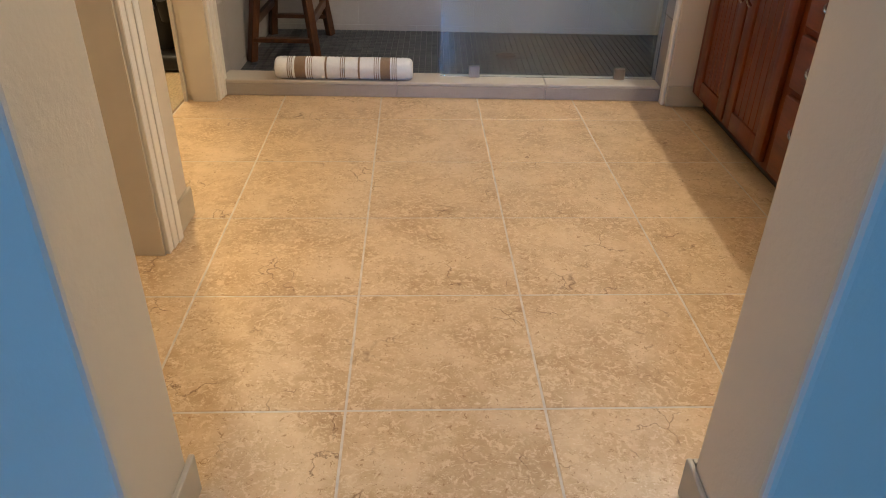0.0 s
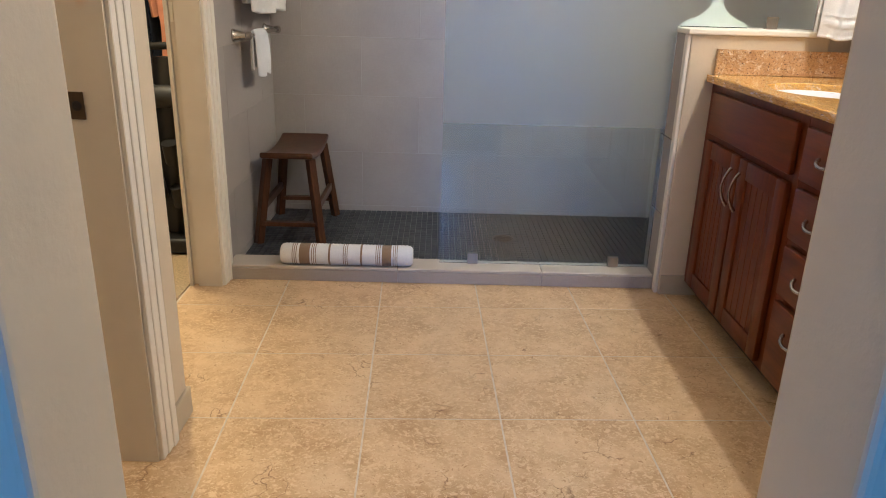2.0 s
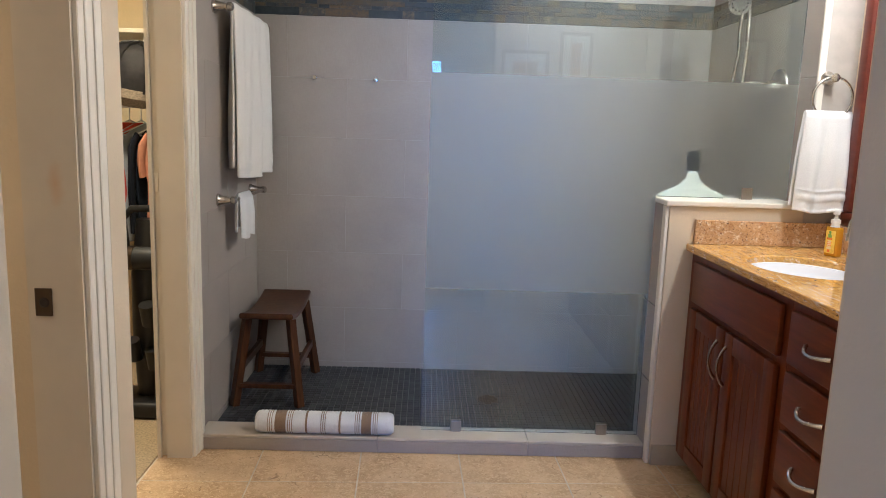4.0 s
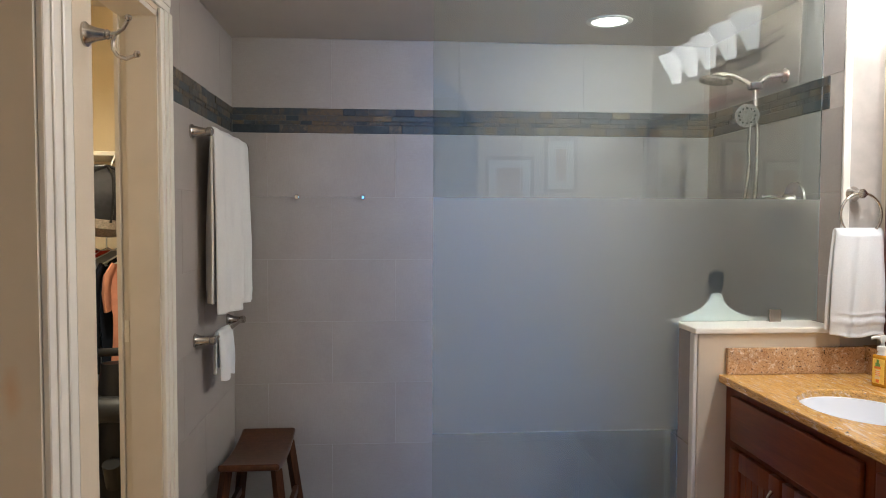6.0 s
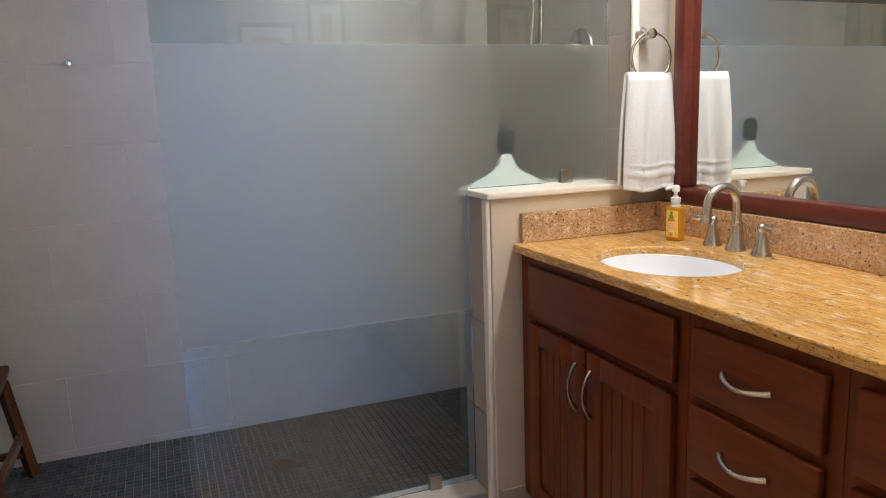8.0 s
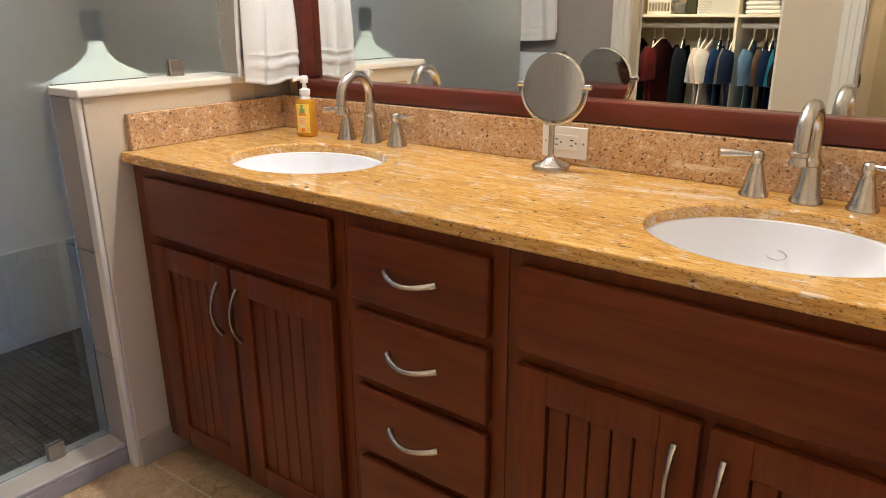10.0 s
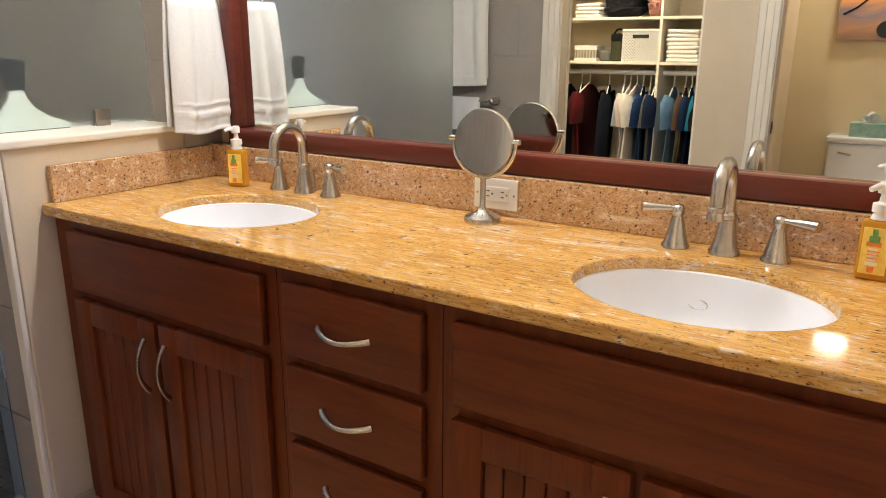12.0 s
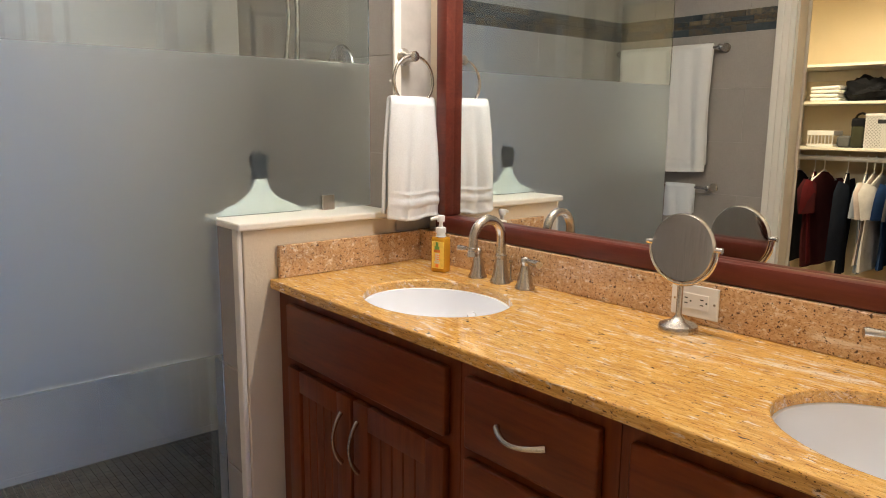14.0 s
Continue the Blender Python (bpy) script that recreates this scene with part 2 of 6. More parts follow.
M = {
    "paint": wall_paint("beige_wall_paint", (0.66, 0.565, 0.43)),
    "closet_paint": wall_paint("cream_wall_paint", (0.74, 0.63, 0.43)),
    # ceiling colour darkened to beige so that less light bounces back down
    "ceiling": wall_paint("low_bounce_ceiling_paint", (0.56, 0.50, 0.42)),
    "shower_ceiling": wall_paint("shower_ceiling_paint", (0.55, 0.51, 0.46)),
    "trim": plain("white_trim_paint", (0.80, 0.755, 0.67), 0.32, vary=0.03, scale=3, relief=0.03),
    "jamb": plain("greige_trim_paint", (0.66, 0.60, 0.51), 0.4, vary=0.04, relief=0.03),
    "floor": floor_tile_mat(),
    "grout": plain("beige_grout", (0.61, 0.55, 0.47), 0.9, vary=0.15, scale=30, grain=600, relief=0.3),
    "tile": shower_tile_mat(),
    "tgrout": plain("taupe_grout", (0.47, 0.43, 0.385), 0.9, vary=0.08, scale=20, grain=600, relief=0.2),
    "curb": plain("curb_stone", (0.50, 0.45, 0.385), 0.4, vary=0.06, scale=8),
    "base": plain("tile_baseboard", (0.49, 0.42, 0.31), 0.42, vary=0.10, scale=9),
    "mosaic": random_mat("charcoal_mosaic", [(0.0, (0.024, 0.027, 0.031)), (0.5, (0.040, 0.043, 0.047)), (1.0, (0.070, 0.072, 0.074))], 0.5, 0.3, 60),
    "mosaic_rest": random_mat("charcoal_mosaic_rest", [(0.0, (0.024, 0.027, 0.031)), (0.5, (0.040, 0.043, 0.047)), (1.0, (0.070, 0.072, 0.074))], 0.5, 0.3, 60, island=True),
    "mgrout": plain("mosaic_grout", (0.29, 0.28, 0.26), 0.9, vary=0.1, scale=30),
    "slate": random_mat("multicolour_slate", [(0.0, (0.022, 0.030, 0.036)), (0.25, (0.050, 0.062, 0.066)), (0.45, (0.095, 0.072, 0.038)), (0.6, (0.036, 0.048, 0.054)), (0.78, (0.125, 0.085, 0.040)), (0.9, (0.055, 0.058, 0.052)), (1.0, (0.17, 0.13, 0.075))], 0.45, 0.55, 28, 0.7, 0.004),
    "cherry": wood_mat("red_cherry_wood", (0.075, 0.0112, 0.0014), (0.138, 0.0270, 0.0030), (0.195, 0.043, 0.0055), 0.40, "z"),
    "cherry_y": wood_mat("red_cherry_wood_level", (0.075, 0.0112, 0.0014), (0.138, 0.0270, 0.0030), (0.195, 0.043, 0.0055), 0.40, "y"),
    "frame": wood_mat("mirror_frame_wood", (0.075, 0.014, 0.009), (0.115, 0.022, 0.013), (0.16, 0.036, 0.02), 0.32, "y"),
    "walnut": wood_mat("dark_walnut_wood", (0.028, 0.0090, 0.0030), (0.066, 0.023, 0.008), (0.120, 0.046, 0.017), 0.36, "z"),
    "granite": granite_mat("gold_granite"),
    "granite_cut": granite_mat("rose_gold_granite", True),
    "porcelain": plain("white_porcelain", (0.86, 0.88, 0.93), 0.07, vary=0.01, relief=0.0),
    "nickel": brushed_mat("brushed_nickel", (0.56, 0.525, 0.48), 0.27),
    "chrome": brushed_mat("chrome", (0.74, 0.73, 0.71), 0.08),
    "bronze": brushed_mat("dark_bronze", (0.10, 0.075, 0.055), 0.35),
    "clip": brushed_mat("nickel_clip", (0.40, 0.35, 0.30), 0.3),
    "towel": terry_mat("white_terry", (0.88, 0.885, 0.89)),
    "cream_towel": terry_mat("cream_terry", (0.90, 0.875, 0.83)),
    "brown_stripe": terry_mat("brown_stripe", (0.30, 0.205, 0.13)),
    "carpet": plain("tan_carpet", (0.36, 0.28, 0.18), 1.0, vary=0.35, scale=120, grain=400, relief=1.0, spec=0.1),
    "glass": glass_mat("clear_glass", (0.80, 0.87, 0.83)),
    "frost": glass_mat("frosted_glass", (0.86, 0.90, 0.85), True),
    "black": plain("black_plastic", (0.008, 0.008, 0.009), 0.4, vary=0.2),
    "dark_grey": plain("dark_grey_plastic", (0.014, 0.015, 0.017), 0.5, vary=0.1),
    "white_plastic": plain("white_plastic", (0.80, 0.79, 0.77), 0.3, vary=0.02),
    "melamine": plain("white_shelf_board", (0.78, 0.73, 0.63), 0.45, vary=0.03),
}
mm, tt, bb = nodes_of("silvered_mirror", 0.0, 1.0)
bb.inputs["Base Color"].default_value = (0.86, 0.88, 0.86, 1)
M["mirror"] = mm
mm, tt, bb = nodes_of("lit_opal_glass", 0.4)
bb.inputs["Base Color"].default_value = (0.85, 0.83, 0.8, 1)
bb.inputs["Emission Color"].default_value = (1.0, 0.90, 0.76, 1)
bb.inputs["Emission Strength"].default_value = 4.5
M["opal"] = mm
mm, tt, bb = nodes_of("lit_lens", 0.4)
bb.inputs["Emission Color"].default_value = (1.0, 0.90, 0.74, 1)
bb.inputs["Emission Strength"].default_value = 7
M["lens"] = mm

# ---- mesh helpers ----


def box(bm, x0, x1, y0, y1, z0, z1, bevel=0.0, seg=2):
    made = bmesh.ops.create_cube(bm, size=1.0, matrix=Matrix.LocRotScale(((x0 + x1) / 2, (y0 + y1) / 2, (z0 + z1) / 2), None, (abs(x1 - x0), abs(y1 - y0), abs(z1 - z0))))
    if bevel:
        edges = {e for v in made["verts"] for e in v.link_edges}
        bmesh.ops.bevel(bm, geom=list(edges), offset=bevel, segments=seg, profile=0.5, affect="EDGES")
    return made["verts"]


def boxed(*args, **kw):
    bm = bmesh.new()
    box(bm, *args, **kw)
    return bm


def lathe(bm, profile, m=Matrix(), n=28):
    """A turned body: profile of (radius, height), along z."""
    rings = []
    for r, z in profile:
        if r < 1e-5:
            rings.append([bm.verts.new(m @ Vector((0, 0, z)))])
        else:
            rings.append([bm.verts.new(m @ Vector((r * math.cos(2 * math.pi * i / n), r * math.sin(2 * math.pi * i / n), z))) for i in range(n)])
    for a, b in zip(rings, rings[1:]):
        for i in range(n):
            j = (i + 1) % n
            if len(a) == 1 and len(b) == 1:
                continue
            if len(a) == 1:
                bm.faces.new((a[0], b[i], b[j]))
            elif len(b) == 1:
                bm.faces.new((a[i], a[j], b[0]))
            else:
                bm.faces.new((a[i], a[j], b[j], b[i]))
    for ring in (rings[0], rings[-1]):
        if len(ring) > 1:
            bm.faces.new(ring)
    bmesh.ops.recalc_face_normals(bm, faces=bm.faces)
    return bm


def tube(bm, points, radii, n=12, flat=1.0, closed=False):
    """A pipe along points; radii: one or one per point; flat squeezes it in its second direction."""
    pts = [Vector(p) for p in points]
    if isinstance(radii, (int, float)):
        radii = [radii] * len(pts)
    rings, up = [], None
    for i, p in enumerate(pts):
        if closed:
            d = pts[(i + 1) % len(pts)] - pts[i - 1]
        else:
            d = pts[min(i + 1, len(pts) - 1)] - pts[max(i - 1, 0)]
        d.normalize()
        if up is None:
            up = d.orthogonal().normalized()
        up = (up - d * up.dot(d)).normalized()
        side = d.cross(up)
        rings.append([bm.verts.new(p + (up * math.cos(a) + side * math.sin(a) * flat) * radii[i]) for a in (2 * math.pi * k / n for k in range(n))])
    pairs = list(zip(rings, rings[1:])) + ([(rings[-1], rings[0])] if closed else [])
    for a, b in pairs:
        for k in range(n):
            bm.faces.new((a[k], a[(k + 1) % n], b[(k + 1) % n], b[k]))
    if not closed:
        bm.faces.new(rings[0])
        bm.faces.new(rings[-1])
    bmesh.ops.recalc_face_normals(bm, faces=bm.faces)
    return bm


def arc(centre, radius, a0, a1, n, u, v):
    c, u, v = Vector(centre), Vector(u), Vector(v)
    return [c + u * radius * math.cos(radians(a0 + (a1 - a0) * i / n)) + v * radius * math.sin(radians(a0 + (a1 - a0) * i / n)) for i in range(n + 1)]


def finish(name, bm, mat, smooth=False):
    me = bpy.data.meshes.new(name)
    bmesh.ops.recalc_face_normals(bm, faces=bm.faces)
    bm.to_mesh(me)
    bm.free()
    for one in (mat if isinstance(mat, list) else [mat]):
        me.materials.append(M[one] if isinstance(one, str) else one)
    if smooth:
        for p in me.polygons:
            p.use_smooth = True
        me.set_sharp_from_angle(angle=radians(40))
    return me


def solid(name, bm, mat, label, category, group="", kind="", smooth=False):
    return tagged(new(name, finish(name, bm, mat, smooth)), label, category, group, kind)


def thing(name, label, category, group="", at=(0, 0, 0)):
    ob = new(name)
    ob.empty_display_size = 0.05
    ob.location = at
    return tagged(ob, label, category, group)


def part(name, bm, mat, parent, label="", smooth=False):
    ob = new(name, finish(name, bm, mat, smooth))
    ob.parent = parent
    return tagged(ob, label)


CACHE = {}


def piece(name, parent, size, at, mat, bevel=0.0015):
    """One of many alike pieces, sharing mesh data by size."""
    key = (name, mat, tuple(round(s, 3) for s in size))
    if key not in CACHE:
        bm = bmesh.new()
        sx, sy, sz = (s / 2 for s in size)
        box(bm, -sx, sx, -sy, sy, -sz, sz, bevel, 1)
        CACHE[key] = finish(name, bm, mat)
    ob = new(name, CACHE[key])
    ob.parent = parent
    ob.location = at
    return ob


def structure(name, x0, x1, y0, y1, z0, z1, mat, label, category="wall", bevel=0.0):
    return solid(name, boxed(x0, x1, y0, y1, z0, z1, bevel=bevel), mat, label, category, kind="structure")


# ---- plan ----
LEFT, SHOWER_L, RIGHT, SHOWER_R = -0.606, -0.777, 1.686, 1.543
BACK, CURB_Y, GLASS_Y = 4.090, 3.065, 3.145
NEAR_0, NEAR_1 = 0.83, 1.03
DOOR_L, DOOR_R = -0.308, 0.538
# CEIL is out of view, set high to weaken the bounced fill light
CEIL, SHOWER_CEIL = 2.95, 2.29
PONY_X, PONY_Y0, PONY_Y1 = 1.022, 3.010, 3.22
FACE = 1.135
CAB_Y0, CAB_Y1 = 1.035, 3.005
TOP = 0.903
SPLASH = RIGHT - 0.054

structure("ground", -2.6, 3.2, -3.8, 4.6, -0.25, -0.10, "grout", "concrete slab under the rooms", "ground")
floor = structure("floor", LEFT - 1.8, RIGHT, 0.44, CURB_Y + 0.02, -0.10, -0.0014, "grout", "beige ceramic tile floor with grey-beige grout", "floor")
structure("floor_bedroom", -2.4, 3.0, -3.5, 0.44, -0.10, -0.001, "carpet", "tan carpet floor of the bedroom", "floor")

# near wall with the arched doorway
bm = bmesh.new()
n = 24
spring, cx, rad = 1.945, (DOOR_L + DOOR_R) / 2, (DOOR_R - DOOR_L) / 2
outline = [(-2.4, 0), (DOOR_L, 0), (DOOR_L, spring)]
outline += [(cx - rad * math.cos(math.pi * i / n), spring + rad * math.sin(math.pi * i / n)) for i in range(1, n)]
outline += [(DOOR_R, spring), (DOOR_R, 0), (3.0, 0), (3.0, CEIL), (-2.4, CEIL)]
front = [bm.verts.new((x, NEAR_0, z)) for x, z in outline]
face = bm.faces.new(front)
back = bmesh.ops.extrude_face_region(bm, geom=[face])
for v in back["geom"]:
    if isinstance(v, bmesh.types.BMVert):
        v.co.y = NEAR_1
wall_near = solid("wall_near", bm, "paint", "beige painted wall with an arched doorway", "wall", kind="structure")
bv = wall_near.modifiers.new("round", "BEVEL")
bv.width, bv.segments, bv.limit_method, bv.angle_limit = 0.012, 3, "ANGLE", radians(50)
for x0, x1 in ((DOOR_L, DOOR_L + 0.011), (DOOR_R - 0.011, DOOR_R)):
    solid("baseboard", boxed(x0, x1, NEAR_0 - 0.01, NEAR_1 + 0.011, 0, 0.085, bevel=0.003), "base", "tan tile baseboard on the doorway side", "baseboard", kind="structure")
solid("baseboard", boxed(DOOR_R, FACE, NEAR_1, NEAR_1 + 0.011, 0, 0.085, bevel=0.003), "base", "tan tile baseboard on the near wall", "baseboard", kind="structure")

# right wall behind the vanity
wall_right = structure("wall_right", RIGHT, RIGHT + 0.12, NEAR_1, PONY_Y0, 0, CEIL, "paint", "beige painted wall behind the vanity")
wall_right_shower = structure("wall_right_shower", SHOWER_R + 0.0027, RIGHT + 0.12, PONY_Y0, BACK + 0.132, 0, CEIL, "tgrout", "taupe tiled shower wall")
wall_back = structure("wall_back", SHOWER_L - 0.12, SHOWER_R + 0.012, BACK + 0.0027, BACK + 0.132, -0.1, CEIL, "tgrout", "taupe tiled back wall of the shower")
wall_left_shower = structure("wall_left_shower", SHOWER_L - 0.10, SHOWER_L - 0.0027, 3.090, BACK + 0.002, -0.1, CEIL, "tgrout", "taupe tiled wall beside the shower stool")

# left side: toilet doorway, wall piece, closet doorway
structure("wall_left", LEFT - 0.12, LEFT, 1.820, 2.030, 0, CEIL, "paint", "beige painted wall between two doorways")
structure("wall_left_near", LEFT - 0.12, LEFT, NEAR_1, 1.10, 0, CEIL, "paint", "beige painted wall beside the doorway")
structure("wall_over_door", LEFT - 0.12, LEFT, 1.10, 1.820, 2.06, CEIL, "paint", "beige painted wall above the toilet room door")
structure("wall_partition", -2.5, LEFT - 0.12, 1.94, 2.18, 0, CEIL, "paint", "wall between toilet room and closet")
structure("wall_over_closet", SHOWER_L - 0.12, SHOWER_L, 2.19, 3.090, 2.10, CEIL, "paint", "beige painted wall above the closet doorway")
structure("wall_closet_near", SHOWER_L - 0.12, SHOWER_L, 2.032, 2.185, 0, CEIL, "paint", "beige painted wall beside the closet doorway")
# unseen ceiling; its height and dark tone hold down bounced light
structure("ceiling", -2.6, 3.1, -3.6, BACK + 0.15, CEIL, CEIL + 0.1, "ceiling", "unseen high ceiling, darkened to beige to cut bounced light", "ceiling")
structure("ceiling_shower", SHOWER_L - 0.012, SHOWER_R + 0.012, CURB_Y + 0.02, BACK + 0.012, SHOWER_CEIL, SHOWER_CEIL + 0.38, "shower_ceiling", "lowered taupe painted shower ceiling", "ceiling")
# closet shell
structure("wall_closet_back", -2.22, -2.10, 2.19, 4.55, 0, 2.5, "closet_paint", "cream painted closet wall")
structure("wall_closet_end", -2.10, SHOWER_L - 0.10, 4.40, 4.52, 0, 2.5, "closet_paint", "cream painted closet end wall")
structure("ceiling_closet", -2.27, SHOWER_L - 0.10, 2.19, 4.52, 2.5, 2.6, "ceiling", "closet ceiling in the beige darkened to cut bounced light", "ceiling")
structure("floor_closet", -2.15, SHOWER_L - 0.135, 2.19, 4.40, -0.09, 0.008, "carpet", "tan carpet in the closet", "floor")
structure("wall_closet_side", SHOWER_L - 0.112, SHOWER_L - 0.10, 3.090, 4.40, 0, 2.5, "closet_paint", "cream painted closet wall behind the shower")
# toilet room shell
structure("wall_toilet_back", -2.28, -2.16, 0.9, 1.94, 0, 2.6, "closet_paint", "warm cream painted wall behind the toilet")
structure("wall_toilet_side", -2.40, LEFT - 0.12, 0.80, NEAR_0, 0, 2.6, "closet_paint", "warm cream painted toilet room wall")
structure("ceiling_toilet", -2.5, LEFT - 0.12, NEAR_1, 1.94, 2.40, 2.6, "ceiling", "toilet room ceiling in the beige darkened to cut bounced light", "ceiling")
# bedroom shell
bm = bmesh.new()
for a in ((-2.4, -0.96, 0, CEIL), (0.30, 3.0, 0, CEIL), (-0.96, 0.30, 0, 0.75), (-0.96, 0.30, 2.20, CEIL)):
    box(bm, a[0], a[1], -3.62, -3.5, a[2], a[3])
solid("wall_bedroom_back", bm, "paint", "beige bedroom wall with a window opening", "wall", kind="structure")
structure("wall_bedroom_left", -2.52, -2.4, -3.62, NEAR_0, 0, CEIL, "paint", "beige bedroom wall")
structure("wall_bedroom_right", 3.0, 3.12, -3.62, NEAR_0, 0, CEIL, "paint", "beige bedroom wall")

# ---- doorway trim ----


def casing(name, x, side, y0, y1, z0, z1, label, level=False):
    """A stepped casing on a wall face at x; side is the way it stands out."""
    bm = bmesh.new()
    if not level:
        w = y1 - y0
        box(bm, x, x + side * 0.012, y0, y1, z0, z1, 0.002, 1)
        box(bm, x + side * 0.010, x + side * 0.016, y0 + w * 0.28, y1, z0, z1, 0.004)
        box(bm, x + side * 0.014, x + side * 0.020, y0 + w * 0.62, y1, z0, z1, 0.005)
    else:
        h = z1 - z0
        box(bm, x, x + side * 0.012, y0, y1, z0, z1, 0.002, 1)
        box(bm, x + side * 0.010, x + side * 0.016, y0, y1, z0 + h * 0.28, z1, 0.004)
        box(bm, x + side * 0.014, x + side * 0.020, y0, y1, z0 + h * 0.62, z1, 0.005)
    return solid(name, bm, "trim", label, "door trim", kind="structure")


def casing_rev(name, x, side, y0, y1, z0, z1, label):
    """The same with its thick edge towards the smaller y."""
    w = y1 - y0
    bm = bmesh.new()
    box(bm, x, x + side * 0.012, y0, y1, z0, z1, 0.002, 1)
    box(bm, x + side * 0.010, x + side * 0.016, y0, y1 - w * 0.28, z0, z1, 0.004)
    box(bm, x + side * 0.014, x + side * 0.020, y0, y1 - w * 0.62, z0, z1, 0.005)
    return solid(name, bm, "trim", label, "door trim", kind="structure")


casing("trim", LEFT, 1, 1.808, 1.900, 0, 2.065, "off-white stepped casing of the toilet room door")
casing("trim", LEFT, 1, 1.032, 1.900, 2.068, 2.155, "off-white casing above the toilet room door", level=True)
STAIN_X, STAIN_Z = -0.652, 1.165
M["stained_jamb"] = M["jamb"].copy()
tt = M["stained_jamb"].node_tree
bb = tt.nodes["Principled BSDF"]
base_link = bb.inputs["Base Color"].links[0].from_socket
v = coords(tt)
sub = tt.nodes.new("ShaderNodeVectorMath")
sub.operation = "DISTANCE"
sc = tt.nodes.new("ShaderNodeMapping")
sc.inputs["Scale"].default_value = (1.0, 0.0, 0.35)
tt.links.new(v, sc.inputs["Vector"])
tt.links.new(sc.outputs[0], sub.inputs[0])
sub.inputs[1].default_value = (STAIN_X, 0.0, STAIN_Z * 0.35)
add = node(tt, "Math")
add.operation = "MULTIPLY_ADD"
add.inputs[1].default_value = 0.022
tt.links.new(noise_of(tt, v, 22, 5), add.inputs[0])
tt.links.new(sub.outputs["Value"], add.inputs[2])
tt.links.new(mix(tt, ramp(tt, add.outputs[0], [(0.012, (0.55, 0.55, 0.55)), (0.030, (0, 0, 0))]), base_link, (0.62, 0.36, 0.17)), bb.inputs["Base Color"])
structure("door_jamb_toilet", LEFT - 0.115, LEFT, 1.800, 1.818, 0, 2.05, "stained_jamb", "beige painted door jamb with a strike plate", "door jamb")
structure("door_jamb_toilet_near", LEFT - 0.119, LEFT, 1.10, 1.118, 0, 2.05, "jamb", "beige painted door jamb", "door jamb")
structure("door_jamb_toilet_head", LEFT - 0.119, LEFT, 1.10, 1.818, 2.042, 2.06, "jamb", "beige painted door head", "door jamb")
plate = thing("strike_plate", "dark bronze strike plate on the door jamb", "strike plate", at=(-0.688, 1.800, 0.915))
bm = boxed(-0.018, 0.018, -0.003, 0, -0.03, 0.03, bevel=0.0015)
part("plate", bm, "bronze", plate)
bm = bmesh.new()
lathe(bm, [(0.0, 0.0), (0.010, 0.0), (0.011, 0.0015), (0.008, 0.003), (0.0, 0.002)], pose(0.002, -0.0028, 0, 90), 16)
part("latch_hole", bm, "black", plate)

# closet doorway: jambs, pocket door edge, casing
casing("trim", SHOWER_L, 1, 2.986, 3.084, 0, 2.112, "off-white stepped casing between closet and shower")
casing("trim", SHOWER_L, 1, 2.115, 3.082, 2.115, 2.19, "off-white casing above the closet doorway", level=True)
casing_rev("trim", SHOWER_L, 1, 2.115, 2.20, 0, 2.112, "off-white casing of the closet doorway")
structure("door_jamb_closet", SHOWER_L - 0.095, SHOWER_L, 2.974, 2.994, 0, 2.10, "jamb", "greige painted closet door jamb", "door jamb")
structure("door_jamb_closet_stop", SHOWER_L - 0.131, SHOWER_L - 0.119, 2.970, 2.990, 0, 2.10, "jamb", "greige painted rear strip of the closet jamb", "door jamb")
structure("wall_pocket", SHOWER_L - 0.131, SHOWER_L - 0.10, 2.996, 3.090, 0, 2.10, "jamb", "end of the pocket wall", "wall")
structure("door_jamb_closet_head", SHOWER_L - 0.12, SHOWER_L, 2.19, 2.994, 2.082, 2.098, "jamb", "greige painted closet door head", "door jamb")
pocket = thing("pocket_door", "grey-beige pocket door slid open into the wall", "door", at=(SHOWER_L - 0.107, 2.984, 0.02))
part("slab", boxed(-0.010, 0.010, 0.0, 0.03, 0, 2.05, bevel=0.002), "jamb", pocket)
part("edge_latch", boxed(-0.007, 0.007, -0.003, 0.001, 1.02, 1.09, bevel=0.001), "trim", pocket, "pale painted edge pull")
# baseboards on the wall piece
solid("baseboard", boxed(LEFT, LEFT + 0.011, 1.902, 2.041, 0, 0.085, bevel=0.003), "base", "tan tile baseboard between two doorways", "baseboard", kind="structure")
solid("baseboard", boxed(SHOWER_L + 0.03, LEFT, 2.030, 2.041, 0, 0.085, bevel=0.003), "base", "tan tile baseboard at the wall corner", "baseboard", kind="structure")

# ---- shower ----
bm = bmesh.new()
box(bm, SHOWER_L, PONY_X, CURB_Y, CURB_Y + 0.12, 0, 0.052)
solid("shower_curb", bm, "tgrout", "grey-beige shower curb of stone slabs", "curb", kind="structure")
curb = bpy.data.objects["shower_curb"]
xs = [SHOWER_L, 0.0 - 0.06, 0.55, PONY_X]
for a, b in zip(xs, xs[1:]):
    piece("slab", curb, (b - a - 0.002, 0.130, 0.013), ((a + b) / 2, CURB_Y + 0.057, 0.0585), "curb", 0.003)
    piece("slab", curb, (b - a - 0.002, 0.010, 0.050), ((a + b) / 2, CURB_Y - 0.004, 0.0265), "tile", 0.0015)
shower_floor = structure("shower_floor", SHOWER_L - 0.012, SHOWER_R + 0.012, CURB_Y + 0.12, BACK + 0.012, -0.10, 0.004, "mgrout", "charcoal mosaic shower floor", "floor")

